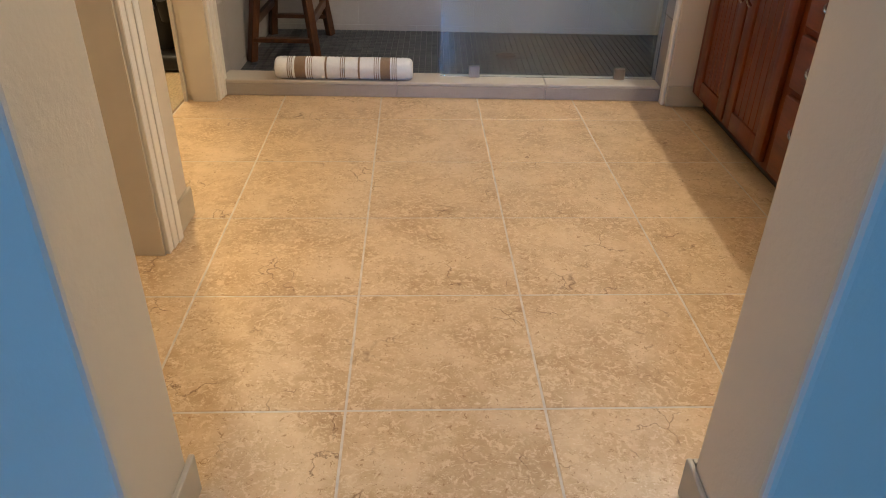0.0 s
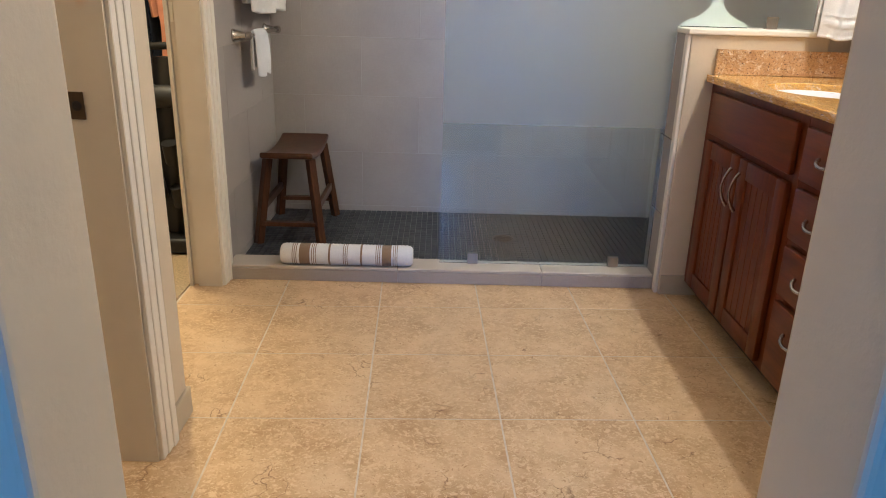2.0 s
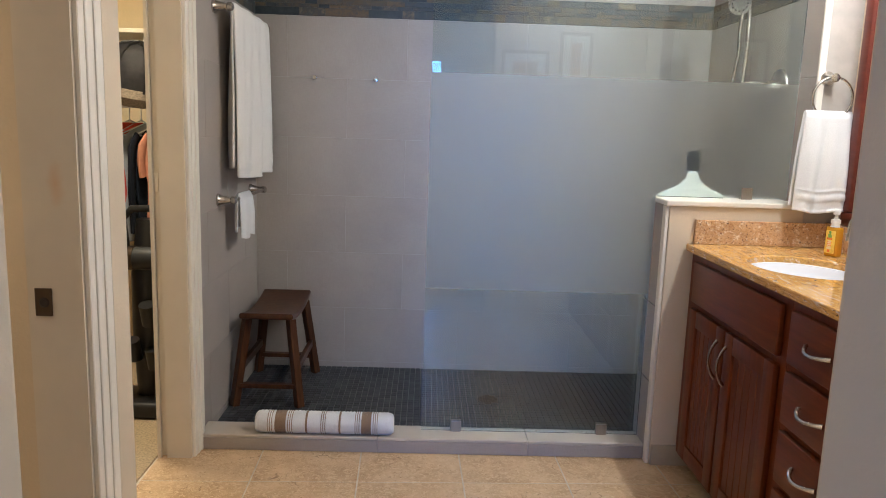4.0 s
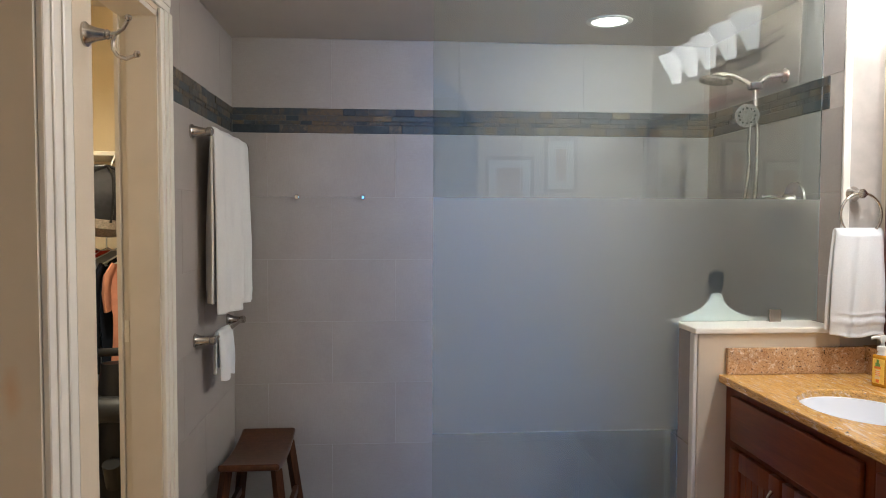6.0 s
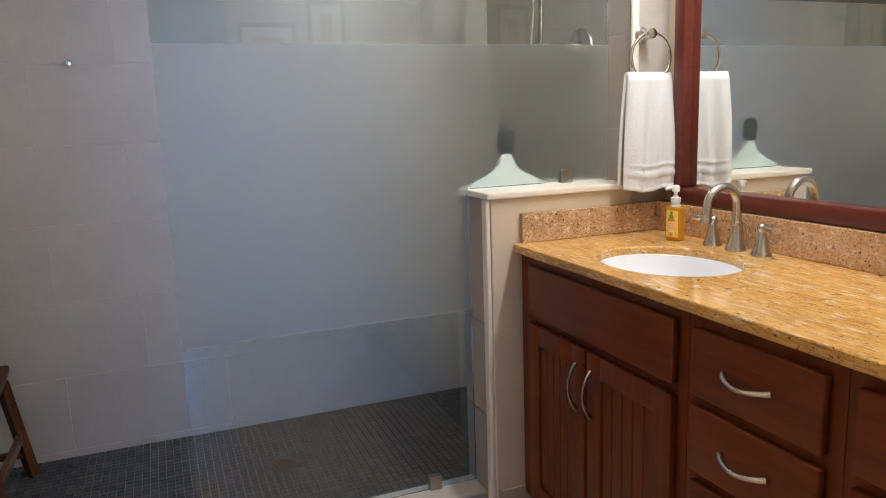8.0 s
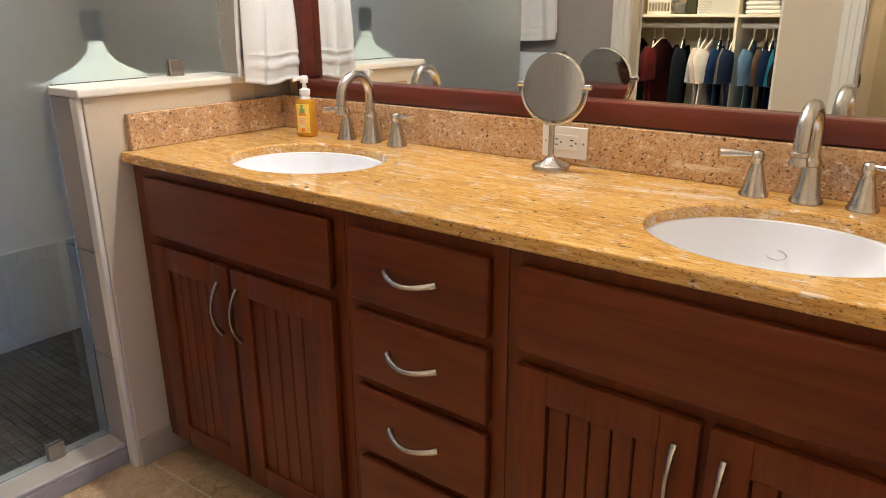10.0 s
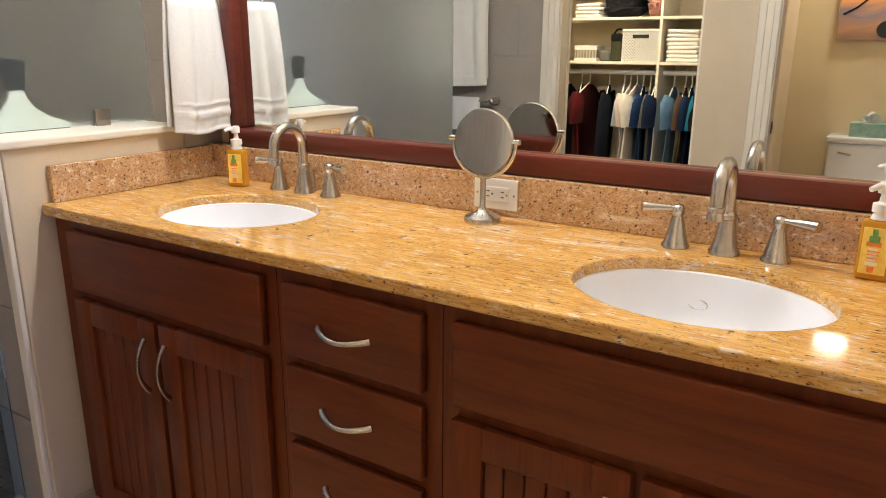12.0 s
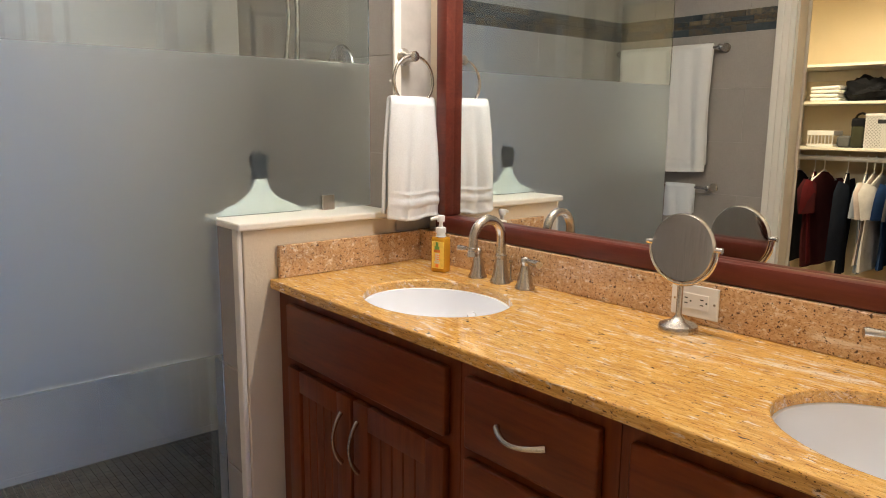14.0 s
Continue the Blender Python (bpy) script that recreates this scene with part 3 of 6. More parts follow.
# pony wall
bm = bmesh.new()
box(bm, PONY_X + 0.012, SHOWER_R + 0.010, PONY_Y0, PONY_Y1 - 0.012, 0, 1.045, 0.004)
pony = solid("wall_pony", bm, "paint", "low beige textured wall between vanity and shower", "wall", kind="structure")
for z0, z1 in ((0.0, 0.33), (0.333, 0.64), (0.643, 1.045)):
    piece("tile", pony, (0.011, PONY_Y1 - PONY_Y0 - 0.045, z1 - z0 - 0.002), (PONY_X + 0.006, (PONY_Y0 + PONY_Y1) / 2 + 0.02, (z0 + z1) / 2), "tile")
solid("trim", boxed(PONY_X - 0.003, PONY_X + 0.012, PONY_Y0 + 0.004, PONY_Y0 + 0.040, 0.0, 1.045, bevel=0.005), "trim", "off-white corner bead of the low wall", "trim", kind="structure")
solid("wall_cap", boxed(PONY_X - 0.006, SHOWER_R - 0.002, PONY_Y0 - 0.014, PONY_Y1 + 0.012, 1.045, 1.066, bevel=0.005), "trim", "off-white cap board of the low wall", "wall cap", kind="structure")
solid("trim", boxed(SHOWER_R - 0.002, SHOWER_R + 0.024, PONY_Y0 - 0.006, PONY_Y0 + 0.008, 1.068, CEIL, bevel=0.004), "trim", "off-white edge trim where the tile ends", "trim", kind="structure")
solid("baseboard", boxed(PONY_X + 0.014, FACE + 0.07, PONY_Y0 - 0.011, PONY_Y0, 0, 0.085, bevel=0.003), "base", "tan tile baseboard of the low wall", "baseboard", kind="structure")

# glass screen
screen = thing("glass_screen", "fixed shower screen with a frosted band", "glass screen", at=(0, GLASS_Y, 0))
GX0 = 0.116
for nm, mat, x0, x1, z0, z1 in (("lower_pane", "glass", GX0, PONY_X - 0.004, 0.067, 0.670), ("frosted_band", "frost", GX0, PONY_X - 0.004, 0.670, 1.070),
                                ("frosted_band", "frost", GX0, SHOWER_R - 0.002, 1.070, 1.516), ("upper_pane", "glass", GX0, SHOWER_R - 0.002, 1.516, SHOWER_CEIL - 0.003)):
    bm = boxed(x0, x1, -0.005, 0.005, z0, z1)
    ob = part(nm, bm, mat, screen, "milky frosted glass" if mat == "frost" else "clear glass")
    ob.visible_shadow = False
for x in (0.259, 0.866):
    c = thing("glass_clip", "brushed nickel glass clip on the shower curb", "glass clip", "glass clips", at=(x, GLASS_Y, 0.0655))
    part("front_plate", boxed(-0.022, 0.022, -0.014, -0.006, 0, 0.046, bevel=0.002), "clip", c)
    part("rear_plate", boxed(-0.022, 0.022, 0.006, 0.014, 0, 0.046, bevel=0.002), "clip", c)
c = thing("glass_clip", "brushed nickel glass clip on the low wall", "glass clip", "glass clips", at=(1.378, GLASS_Y, 1.066))
part("front_plate", boxed(-0.022, 0.022, -0.014, -0.006, 0, 0.046, bevel=0.002), "clip", c)
part("rear_plate", boxed(-0.022, 0.022, 0.006, 0.014, 0, 0.046, bevel=0.002), "clip", c)

# ---- vanity ----


def arch_handle(parent, p, direction, length=0.118):
    """An arched bar pull from p; direction 'z' upright or 'y' level, standing out towards -x."""
    bm = bmesh.new()
    pts, rad = [], []
    for i in range(15):
        s = i / 14
        a = (s - 0.5) * length
        out = -0.003 - 0.026 * math.sin(math.pi * s) ** 0.8
        if direction == "z":
            pts.append((p[0] + out, p[1], p[2] + a))
        else:
            pts.append((p[0] + out, p[1] + a, p[2] - 0.008 * math.sin(math.pi * s)))
        rad.append(0.0052 + 0.0028 * abs(2 * s - 1) ** 2)
    tube(bm, pts, rad, 10, 0.75)
    return part("handle", bm, "nickel", parent, "brushed nickel arched handle", True)


def slab_front(parent, name, y0, y1, z0, z1):
    bm = bmesh.new()
    box(bm, FACE - 0.020, FACE - 0.001, y0, y1, z0, z1, 0.005, 3)
    return part(name, bm, "cherry_y", parent, smooth=True)


def panel_door(parent, y0, y1, z0, z1):
    bm = bmesh.new()
    st = 0.062
    x0, x1 = FACE - 0.020, FACE - 0.001
    box(bm, x0, x1, y0, y0 + st, z0, z1, 0.003)
    box(bm, x0, x1, y1 - st, y1, z0, z1, 0.003)
    box(bm, x0 + 0.0005, x1, y0 + st - 0.001, y1 - st + 0.001, z0, z0 + st, 0.003)
    box(bm, x0 + 0.0005, x1, y0 + st - 0.001, y1 - st + 0.001, z1 - st, z1, 0.003)
    door = part("door", bm, "cherry", parent, "", True)
    w = y1 - y0 - 2 * st
    k = 5
    for i in range(k):
        a = y0 + st + w * i / k
        part("bead_board", boxed(x0 + 0.008, x1 - 0.003, a + 0.0012, a + w / k - 0.0012, z0 + st - 0.004, z1 - st + 0.004, bevel=0.0022, seg=1), "cherry", door)
    return door


def cabinet_shell(name, y0, y1, label):
    c = thing(name, label, "cabinet", "vanity cabinets")
    part("face_frame", boxed(FACE, FACE + 0.02, y0 + 0.001, y1 - 0.001, 0.065, TOP - 0.0285), "cherry", c)
    for a in (y0 + 0.001, y1 - 0.018):
        part("side_panel", boxed(FACE + 0.02, RIGHT - 0.002, a, a + 0.017, 0.065, TOP - 0.0285), "cherry", c)
    part("bottom_panel", boxed(FACE + 0.02, RIGHT - 0.002, y0 + 0.018, y1 - 0.018, 0.065, 0.083), "cherry", c)
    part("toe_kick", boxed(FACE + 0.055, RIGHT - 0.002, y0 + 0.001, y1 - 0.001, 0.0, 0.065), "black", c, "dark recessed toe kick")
    return c


def sink_unit(y0, y1, d0, d1, mid, label):
    """Body from y0 to y1, fronts from d0 to d1, doors meeting at mid."""
    c = cabinet_shell("sink_cabinet", y0, y1, label)
    slab_front(c, "false_drawer", d0, d1, 0.694, 0.846)
    for a, b, h in ((d0, mid - 0.007, mid - 0.032), (mid + 0.007, d1, mid + 0.041)):
        d = panel_door(c, a, b, 0.085, 0.669)
        arch_handle(d, (FACE - 0.020, h, 0.557), "z", 0.132)
    return c


UNIT_A, UNIT_B = 2.232, 1.842
sink_unit(UNIT_A, CAB_Y1, 2.264, 2.932, 2.612, "red-brown cherry sink cabinet with two beadboard doors")
sink_unit(CAB_Y0, UNIT_B, 1.165, 1.814, 1.490, "red-brown cherry sink cabinet beside the near wall")
dc = cabinet_shell("drawer_cabinet", UNIT_B, UNIT_A, "red-brown cherry cabinet with a stack of drawers")
z = 0.845
for i in range(4):
    low = z - 0.150 if i < 3 else 0.085
    d = slab_front(dc, "drawer", 1.874, 2.203, low, z)
    arch_handle(d, (FACE - 0.020, 2.045, z - 0.072), "y", 0.122)
    z -= 0.1725

# worktop with two oval cut-outs
SINKS = ((1.342, 2.563, 0.172, 0.208), (1.344, 1.480, 0.172, 0.208))


def worktop():
    bm = bmesh.new()
    x0, x1, y0, y1 = FACE - 0.028, RIGHT - 0.002, NEAR_1 + 0.003, PONY_Y0 - 0.002
    n = 48
    cuts = sorted(SINKS, key=lambda s: s[1])
    mid = (cuts[0][1] + cuts[1][1]) / 2
    zs = (TOP - 0.028, TOP)
    for (cx, cy, rx, ry), (a, b) in zip(cuts, ((y0, mid), (mid, y1))):
        rings = {}
        for z in zs:
            inner, outer = [], []
            for i in range(n):
                ang = 2 * math.pi * i / n
                c, s = math.cos(ang), math.sin(ang)
                inner.append(bm.verts.new((cx + rx * c, cy + ry * s, z)))
                k = min((x1 - cx) / c if c > 1e-6 else ((x0 - cx) / c if c < -1e-6 else 1e9), (b - cy) / s if s > 1e-6 else ((a - cy) / s if s < -1e-6 else 1e9))
                outer.append(bm.verts.new((cx + k * c, cy + k * s, z)))
            for xx in (x0, x1):
                for yy in (a, b):
                    best = min(outer, key=lambda v: (v.co.x - xx) ** 2 + (v.co.y - yy) ** 2)
                    best.co.x, best.co.y = xx, yy
            rings[z] = (inner, outer)
        lo, hi = rings[zs[0]], rings[zs[1]]
        for i in range(n):
            j = (i + 1) % n
            bm.faces.new((hi[0][i], hi[0][j], hi[1][j], hi[1][i]))
            bm.faces.new((lo[0][i], lo[1][i], lo[1][j], lo[0][j]))
            bm.faces.new((lo[0][i], lo[0][j], hi[0][j], hi[0][i]))
            p, q = hi[1][i].co, hi[1][j].co
            if not (abs(p.y - mid) < 1e-5 and abs(q.y - mid) < 1e-5):
                bm.faces.new((lo[1][i], hi[1][i], hi[1][j], lo[1][j]))
    bmesh.ops.remove_doubles(bm, verts=bm.verts, dist=1e-5)
    return bm


top = solid("worktop", worktop(), "granite", "polished golden granite worktop with two oval cut-outs", "worktop")
bv = top.modifiers.new("round", "BEVEL")
bv.width, bv.segments, bv.limit_method, bv.angle_limit = 0.005, 3, "ANGLE", radians(60)
solid("backsplash", boxed(SPLASH, RIGHT - 0.001, NEAR_1 + 0.003, PONY_Y0 - 0.003, TOP + 0.0005, TOP + 0.096, bevel=0.002), "granite_cut", "brown-mottled golden granite backsplash under the mirror", "backsplash")
solid("side_splash", boxed(FACE - 0.003, SPLASH - 0.0005, PONY_Y0 - 0.020, PONY_Y0 - 0.002, TOP + 0.0005, TOP + 0.093, bevel=0.002), "granite_cut", "rosy speckled granite side splash on the low wall", "backsplash")


def sink(cx, cy, rx, ry):
    s = thing("undermount_sink", "white oval porcelain sink set under the granite", "sink", "sinks", at=(cx, cy, TOP - 0.028))
    bm = bmesh.new()
    n, prof = 48, [(1.06, 0.0), (1.0, -0.002), (0.985, -0.02), (0.93, -0.07), (0.80, -0.115), (0.55, -0.142), (0.25, -0.150), (0.10, -0.152)]
    rings = [[bm.verts.new((rx * k * math.cos(2 * math.pi * i / n), ry * k * math.sin(2 * math.pi * i / n), z)) for i in range(n)] for k, z in prof]
    for a, b in zip(rings, rings[1:]):
        for i in range(n):
            bm.faces.new((a[i], a[(i + 1) % n], b[(i + 1) % n], b[i]))
    bm.faces.new(rings[-1])
    ob = part("bowl", bm, "porcelain", s, smooth=True)
    so = ob.modifiers.new("shell", "SOLIDIFY")
    so.thickness, so.offset = 0.008, -1
    bm = bmesh.new()
    lathe(bm, [(0.0, -0.149), (0.022, -0.149), (0.024, -0.1465), (0.018, -0.145), (0.0, -0.1445)], n=24)
    part("drain", bm, "chrome", s, "chrome drain", True)
    bm = bmesh.new()
    m = pose(rx * 0.90, 0.03, -0.055, 0, -63, 0)
    pts = [m @ Vector((0.009 * math.cos(a), 0.017 * math.sin(a), 0.004)) for a in (2 * math.pi * i / 24 for i in range(24))]
    tube(bm, pts, 0.0009, 6, closed=True)
    part("maker_mark", bm, "nickel", s, "thin grey oval mark")
    return s


for a in SINKS:
    sink(*a)


def faucet(y):
    f = thing("faucet", "brushed nickel gooseneck faucet with two lever handles", "faucet", "faucets", at=(1.583, y, TOP))
    bm = bmesh.new()
    lathe(bm, [(0.0, 0.0), (0.029, 0.0), (0.029, 0.006), (0.025, 0.012), (0.021, 0.03), (0.0165, 0.062), (0.0155, 0.068), (0.0175, 0.070), (0.0175, 0.078), (0.0145, 0.080), (0.0135, 0.085)], n=28)
    part("base", bm, "nickel", f, smooth=True)
    bm = bmesh.new()
    pts = [Vector((0, 0, 0.08)), Vector((0, 0, 0.118))] + arc((-0.052, 0, 0.128), 0.052, 0, 180, 16, (1, 0, 0), (0, 0, 1)) + [Vector((-0.106, 0, 0.108))]
    tube(bm, pts, 0.0128, 18)
    part("spout", bm, "nickel", f, smooth=True)
    bm = bmesh.new()
    lathe(bm, [(0.0, 0.0), (0.0155, 0.0), (0.0145, 0.010), (0.0135, 0.014), (0.0155, 0.016), (0.0155, 0.022), (0.012, 0.024)], pose(-0.1075, 0, 0.087), 24)
    part("aerator", bm, "nickel", f, smooth=True)
    bm = bmesh.new()
    lathe(bm, [(0.0, 0.0), (0.008, 0.0), (0.004, 0.004), (0.0025, 0.01), (0.0025, 0.05), (0.006, 0.053), (0.0065, 0.058), (0.0, 0.062)], pose(0.036, -0.004, 0), 14)
    part("lift_rod", bm, "nickel", f, smooth=True)
    for s in (1, -1):
        bm = bmesh.new()
        lathe(bm, [(0.0, 0.0), (0.027, 0.0), (0.027, 0.005), (0.023, 0.011), (0.018, 0.032), (0.012, 0.058), (0.0105, 0.062), (0.0105, 0.066), (0.013, 0.070), (0.012, 0.080), (0.008, 0.085), (0.0, 0.087)], pose(0, s * 0.092, 0), 26)
        hnd = part("handle_base", bm, "nickel", f, smooth=True)
        bm = bmesh.new()
        dy = [0.0, 0.012, 0.022, 0.04, 0.06, 0.066]
        tube(bm, [(-0.004 * k, s * (0.092 + d), 0.078 - 0.02 * d) for k, d in enumerate(dy)], [0.006, 0.0058, 0.0068, 0.0088, 0.0105, 0.0098], 14)
        part("lever", bm, "nickel", hnd, smooth=True)
    return f


for a in SINKS:
    faucet(a[1] + 0.012)

# mirror
mir = thing("wall_mirror", "large wall mirror in a red-brown wooden frame", "mirror")
MY0, MY1, MZ0, MZ1 = 1.06, 2.932, 1.000, 2.07
part("mirror_glass", boxed(RIGHT - 0.010, RIGHT - 0.004, MY0 + 0.02, MY1 - 0.02, MZ0 + 0.02, MZ1 - 0.02), "mirror", mir, "silvered mirror glass")
fw = 0.050
for y0, y1, z0, z1 in ((MY0, MY1, MZ0, MZ0 + fw), (MY0, MY1, MZ1 - fw, MZ1), (MY0, MY0 + fw, MZ0 + fw, MZ1 - fw), (MY1 - fw, MY1, MZ0 + fw, MZ1 - fw)):
    bm = boxed(RIGHT - 0.044, RIGHT - 0.001, y0, y1, z0, z1, bevel=0.008)
    part("frame_rail", bm, "frame", mir, smooth=True)

# vanity light
for row in SHADES_Y:
    v = thing("vanity_light", "dark bronze wall light with five flared white glass shades", "wall light", "vanity lights", at=(RIGHT, row[2], 2.225))
    part("wall_plate", boxed(-0.022, -0.001, -0.10, 0.10, -0.055, 0.055, bevel=0.006), "bronze", v)
    for z in (-0.032, 0.008):
        part("bar", boxed(-0.116, -0.104, row[0] - row[2] - 0.07, row[4] - row[2] + 0.07, z - 0.007, z + 0.007, bevel=0.002), "bronze", v)
    for q in (-0.06, 0.06):
        part("bracket", boxed(-0.106, -0.02, q - 0.008, q + 0.008, -0.020, -0.004, bevel=0.002), "bronze", v)
    for y in row:
        q = y - row[2]
        m = pose(-0.200, q, -0.072, 0, -13, 0)
        bm = bmesh.new()
        tube(bm, [(-0.110, q, -0.034), (-0.145, q, -0.058), (-0.175, q, -0.072), (-0.200, q, -0.076)], 0.006, 8)
        arm = part("arm", bm, "bronze", v, "dark bronze arm", True)
        part("cup", lathe(bmesh.new(), [(0.0, -0.014), (0.016, -0.014), (0.021, -0.006), (0.022, 0.008), (0.0, 0.008)], m, 20), "bronze", arm, "dark bronze shade holder", True)
        sh = part("shade", lathe(bmesh.new(), [(0.022, 0.002), (0.028, 0.030), (0.042, 0.085), (0.066, 0.165), (0.063, 0.165), (0.039, 0.086), (0.025, 0.032), (0.019, 0.006)], m, 28), "opal", arm, "lit white glass shade", True)
        sh.visible_shadow = False

# recessed lights
for nm, x, y, z in (("recessed_light", 0.905, 3.672, SHOWER_CEIL), ("recessed_light", -1.90, 1.46, 2.40), ("recessed_light", -1.02, 3.1, 2.5)):
    r = thing(nm, "white recessed ceiling light, switched on", "ceiling light", "recessed lights", at=(x, y, z))
    bm = bmesh.new()
    lathe(bm, [(0.098, 0.0), (0.098, -0.004), (0.088, -0.009), (0.076, -0.006), (0.074, 0.0)], n=32)
    part("trim_ring", bm, "trim", r, smooth=True)
    bm = bmesh.new()
    lathe(bm, [(0.0, -0.003), (0.074, -0.003), (0.074, 0.0), (0.0, 0.0)], n=32)
    part("lens", bm, "lens", r, "glowing lens")

# ---- towels and bars ----


def cloth(width, drop_front, drop_back, fold=0.012, waves=3.0, seed=0, thick=0.010, taper=0.0, bands=True, bar=0.012, n=40, belly=0.008):
    """Terry cloth hung over a bar that runs along its local x; front is towards -y."""
    rnd = random.Random(seed)
    ph = [rnd.uniform(0, 6.28) for _ in range(4)]
    bm = bmesh.new()
    prof = []
    k = 60
    for i in range(k + 1):
        prof.append((-bar - thick * 0.6, -drop_front * (1 - i / k)))
    for i in range(1, 8):
        a = math.pi * i / 8
        prof.append((-(bar + thick * 0.6) * math.cos(a), (bar + thick * 0.6) * math.sin(a)))
    for i in range(k + 1):
        prof.append((bar + thick * 0.6, -drop_back * i / k))
    rows = []
    for j in range(n + 1):
        u = j / n - 0.5
        row = []
        for i, (y, z) in enumerate(prof):
            hang = max(0.0, -z) / max(drop_front, drop_back)
            amp = fold * (0.25 + 0.75 * min(1.0, hang * 1.6))
            off = amp * (math.sin(waves * 6.283 * u + ph[0]) + 0.45 * math.sin(waves * 14.1 * u + ph[1] + 2 * hang))
            w = width * (1 - taper * (1 - hang)) * (1 + 0.02 * math.sin(5 * hang + ph[2]))
            zz = z
            front = i <= k
            if front or i > k + 7:
                d = (drop_front if front else drop_back) + z
                if bands and (0.045 < d < 0.062 or 0.075 < d < 0.082 or d < 0.01):
                    off += (-0.0045 if front else 0.0045)
                zz -= 0.006 * math.sin(9 * u + ph[3]) * hang
            plump = belly * math.sin(math.pi * min(1.0, hang * 0.75 + 0.12)) * (1 - (2 * u) ** 4)
            shut = 1 - 0.85 * (2 * abs(u)) ** 5
            side = -1 if front else 1
            row.append(bm.verts.new((u * w, y * shut + (off if front else off * 0.8) * shut + side * (plump + 0.006 * hang), zz)))
        rows.append(row)
    for a, b in zip(rows, rows[1:]):
        for i in range(len(prof) - 1):
            bm.faces.new((a[i], a[i + 1], b[i + 1], b[i]))
    return bm


def hung(name, bm, mat, label, category, m, thick=0.008):
    ob = solid(name, bm, mat, label, category, smooth=True)
    ob.matrix_world = m
    so = ob.modifiers.new("thick", "SOLIDIFY")
    so.thickness, so.offset = thick, 0
    su = ob.modifiers.new("soft", "SUBSURF")
    su.levels = su.render_levels = 1
    return ob


def towel_bar(y0, y1, z, label):
    t = thing("towel_bar", label, "towel bar", "towel bars", at=(SHOWER_L, y0, z))
    for y in (0.0, y1 - y0):
        bm = bmesh.new()
        lathe(bm, [(0.0, 0.0), (0.027, 0.0), (0.027, 0.006), (0.021, 0.012), (0.015, 0.04), (0.012, 0.056), (0.017, 0.060), (0.017, 0.076), (0.010, 0.082), (0.0, 0.083)], pose(0, y, 0, 0, 90, 0), 24)
        part("post", bm, "nickel", t, smooth=True)
    bm = bmesh.new()
    tube(bm, [(0.068, 0, 0), (0.068, y1 - y0, 0)], 0.008, 14)
    part("bar", bm, "nickel", t, smooth=True)
    return t


towel_bar(3.368, 4.05, 1.764, "brushed nickel towel bar high on the tiled wall")
towel_bar(3.383, 3.945, 0.974, "brushed nickel towel bar low on the tiled wall")
hung("bath_towel", cloth(0.62, 0.70, 0.66, 0.023, 3.1, 3, bar=0.014, belly=0.012), "cream_towel", "off-white bath towel draped over the upper bar", "towel", pose(SHOWER_L + 0.068, 3.72, 1.764, 0, 0, -90).copy() @ pose(0, 0, 0, 0, 0, 180), 0.012)
hung("washcloth", cloth(0.19, 0.175, 0.15, 0.007, 1.3, 8, bands=False), "towel", "small white washcloth on the lower bar", "washcloth", pose(SHOWER_L + 0.068, 3.56, 0.974, 0, 0, 90), 0.007)

# towel ring on the wall end
RX, RY, RZ = 1.577, PONY_Y0, 1.532
ring = thing("towel_ring", "brushed nickel towel ring on the wall end", "towel ring", at=(RX, RY, RZ))
bm = bmesh.new()
lathe(bm, [(0.0, 0.0), (0.027, 0.0), (0.027, 0.006), (0.021, 0.012), (0.014, 0.032), (0.012, 0.044), (0.016, 0.047), (0.016, 0.060), (0.0, 0.064)], pose(0, 0, 0, 90, 0, 0), 24)
part("post", bm, "nickel", ring, smooth=True)
bm = bmesh.new()
tube(bm, arc((0, -0.053, -0.072), 0.074, 0, 352.5, 47, (1, 0, 0), (0, 0.0, 1)), 0.0048, 10, closed=True)
part("ring", bm, "nickel", ring, smooth=True)
hung("hand_towel", cloth(0.226, 0.345, 0.33, 0.012, 1.5, 11, taper=0.18, bar=0.014, belly=0.016), "towel", "white terry hand towel hanging in the towel ring", "towel", pose(RX - 0.008, RY - 0.053, RZ - 0.143, 0, 0, 6), 0.014)

# ---- shower things ----
stool = thing("shower_stool", "dark walnut saddle-seat wooden stool in the shower", "stool", at=(-0.600, 3.742, 0.0095))
bm = bmesh.new()
n, w, l, th = 18, 0.122, 0.258, 0.028
vs = []
for i in range(n + 1):
    y = -l + 2 * l * i / n
    zc = 0.415 + 0.030 * (abs(y) / l) ** 2
    vs.append([bm.verts.new((sx * w, y, zc + dz)) for sx, dz in ((-1, 0), (1, 0), (1, -th), (-1, -th))])
for a, b in zip(vs, vs[1:]):
    for k in range(4):
        bm.faces.new((a[k], a[(k + 1) % 4], b[(k + 1) % 4], b[k]))
bm.faces.new(vs[0])
bm.faces.new(vs[-1])
seat = part("seat", bm, "walnut", stool)
bv = seat.modifiers.new("round", "BEVEL")
bv.width, bv.segments, bv.limit_method, bv.angle_limit = 0.010, 3, "ANGLE", radians(50)


def beam(p, q, w, d):
    """A square bar from p to q."""
    p, q = Vector(p), Vector(q)
    bm = bmesh.new()
    dirn = (q - p)
    ln = dirn.length
    rot = dirn.to_track_quat("Z", "Y").to_matrix().to_4x4()
    box(bm, -w / 2, w / 2, -d / 2, d / 2, 0, ln, 0.003, 2)
    bm.transform(Matrix.Translation(p) @ rot)
    return bm


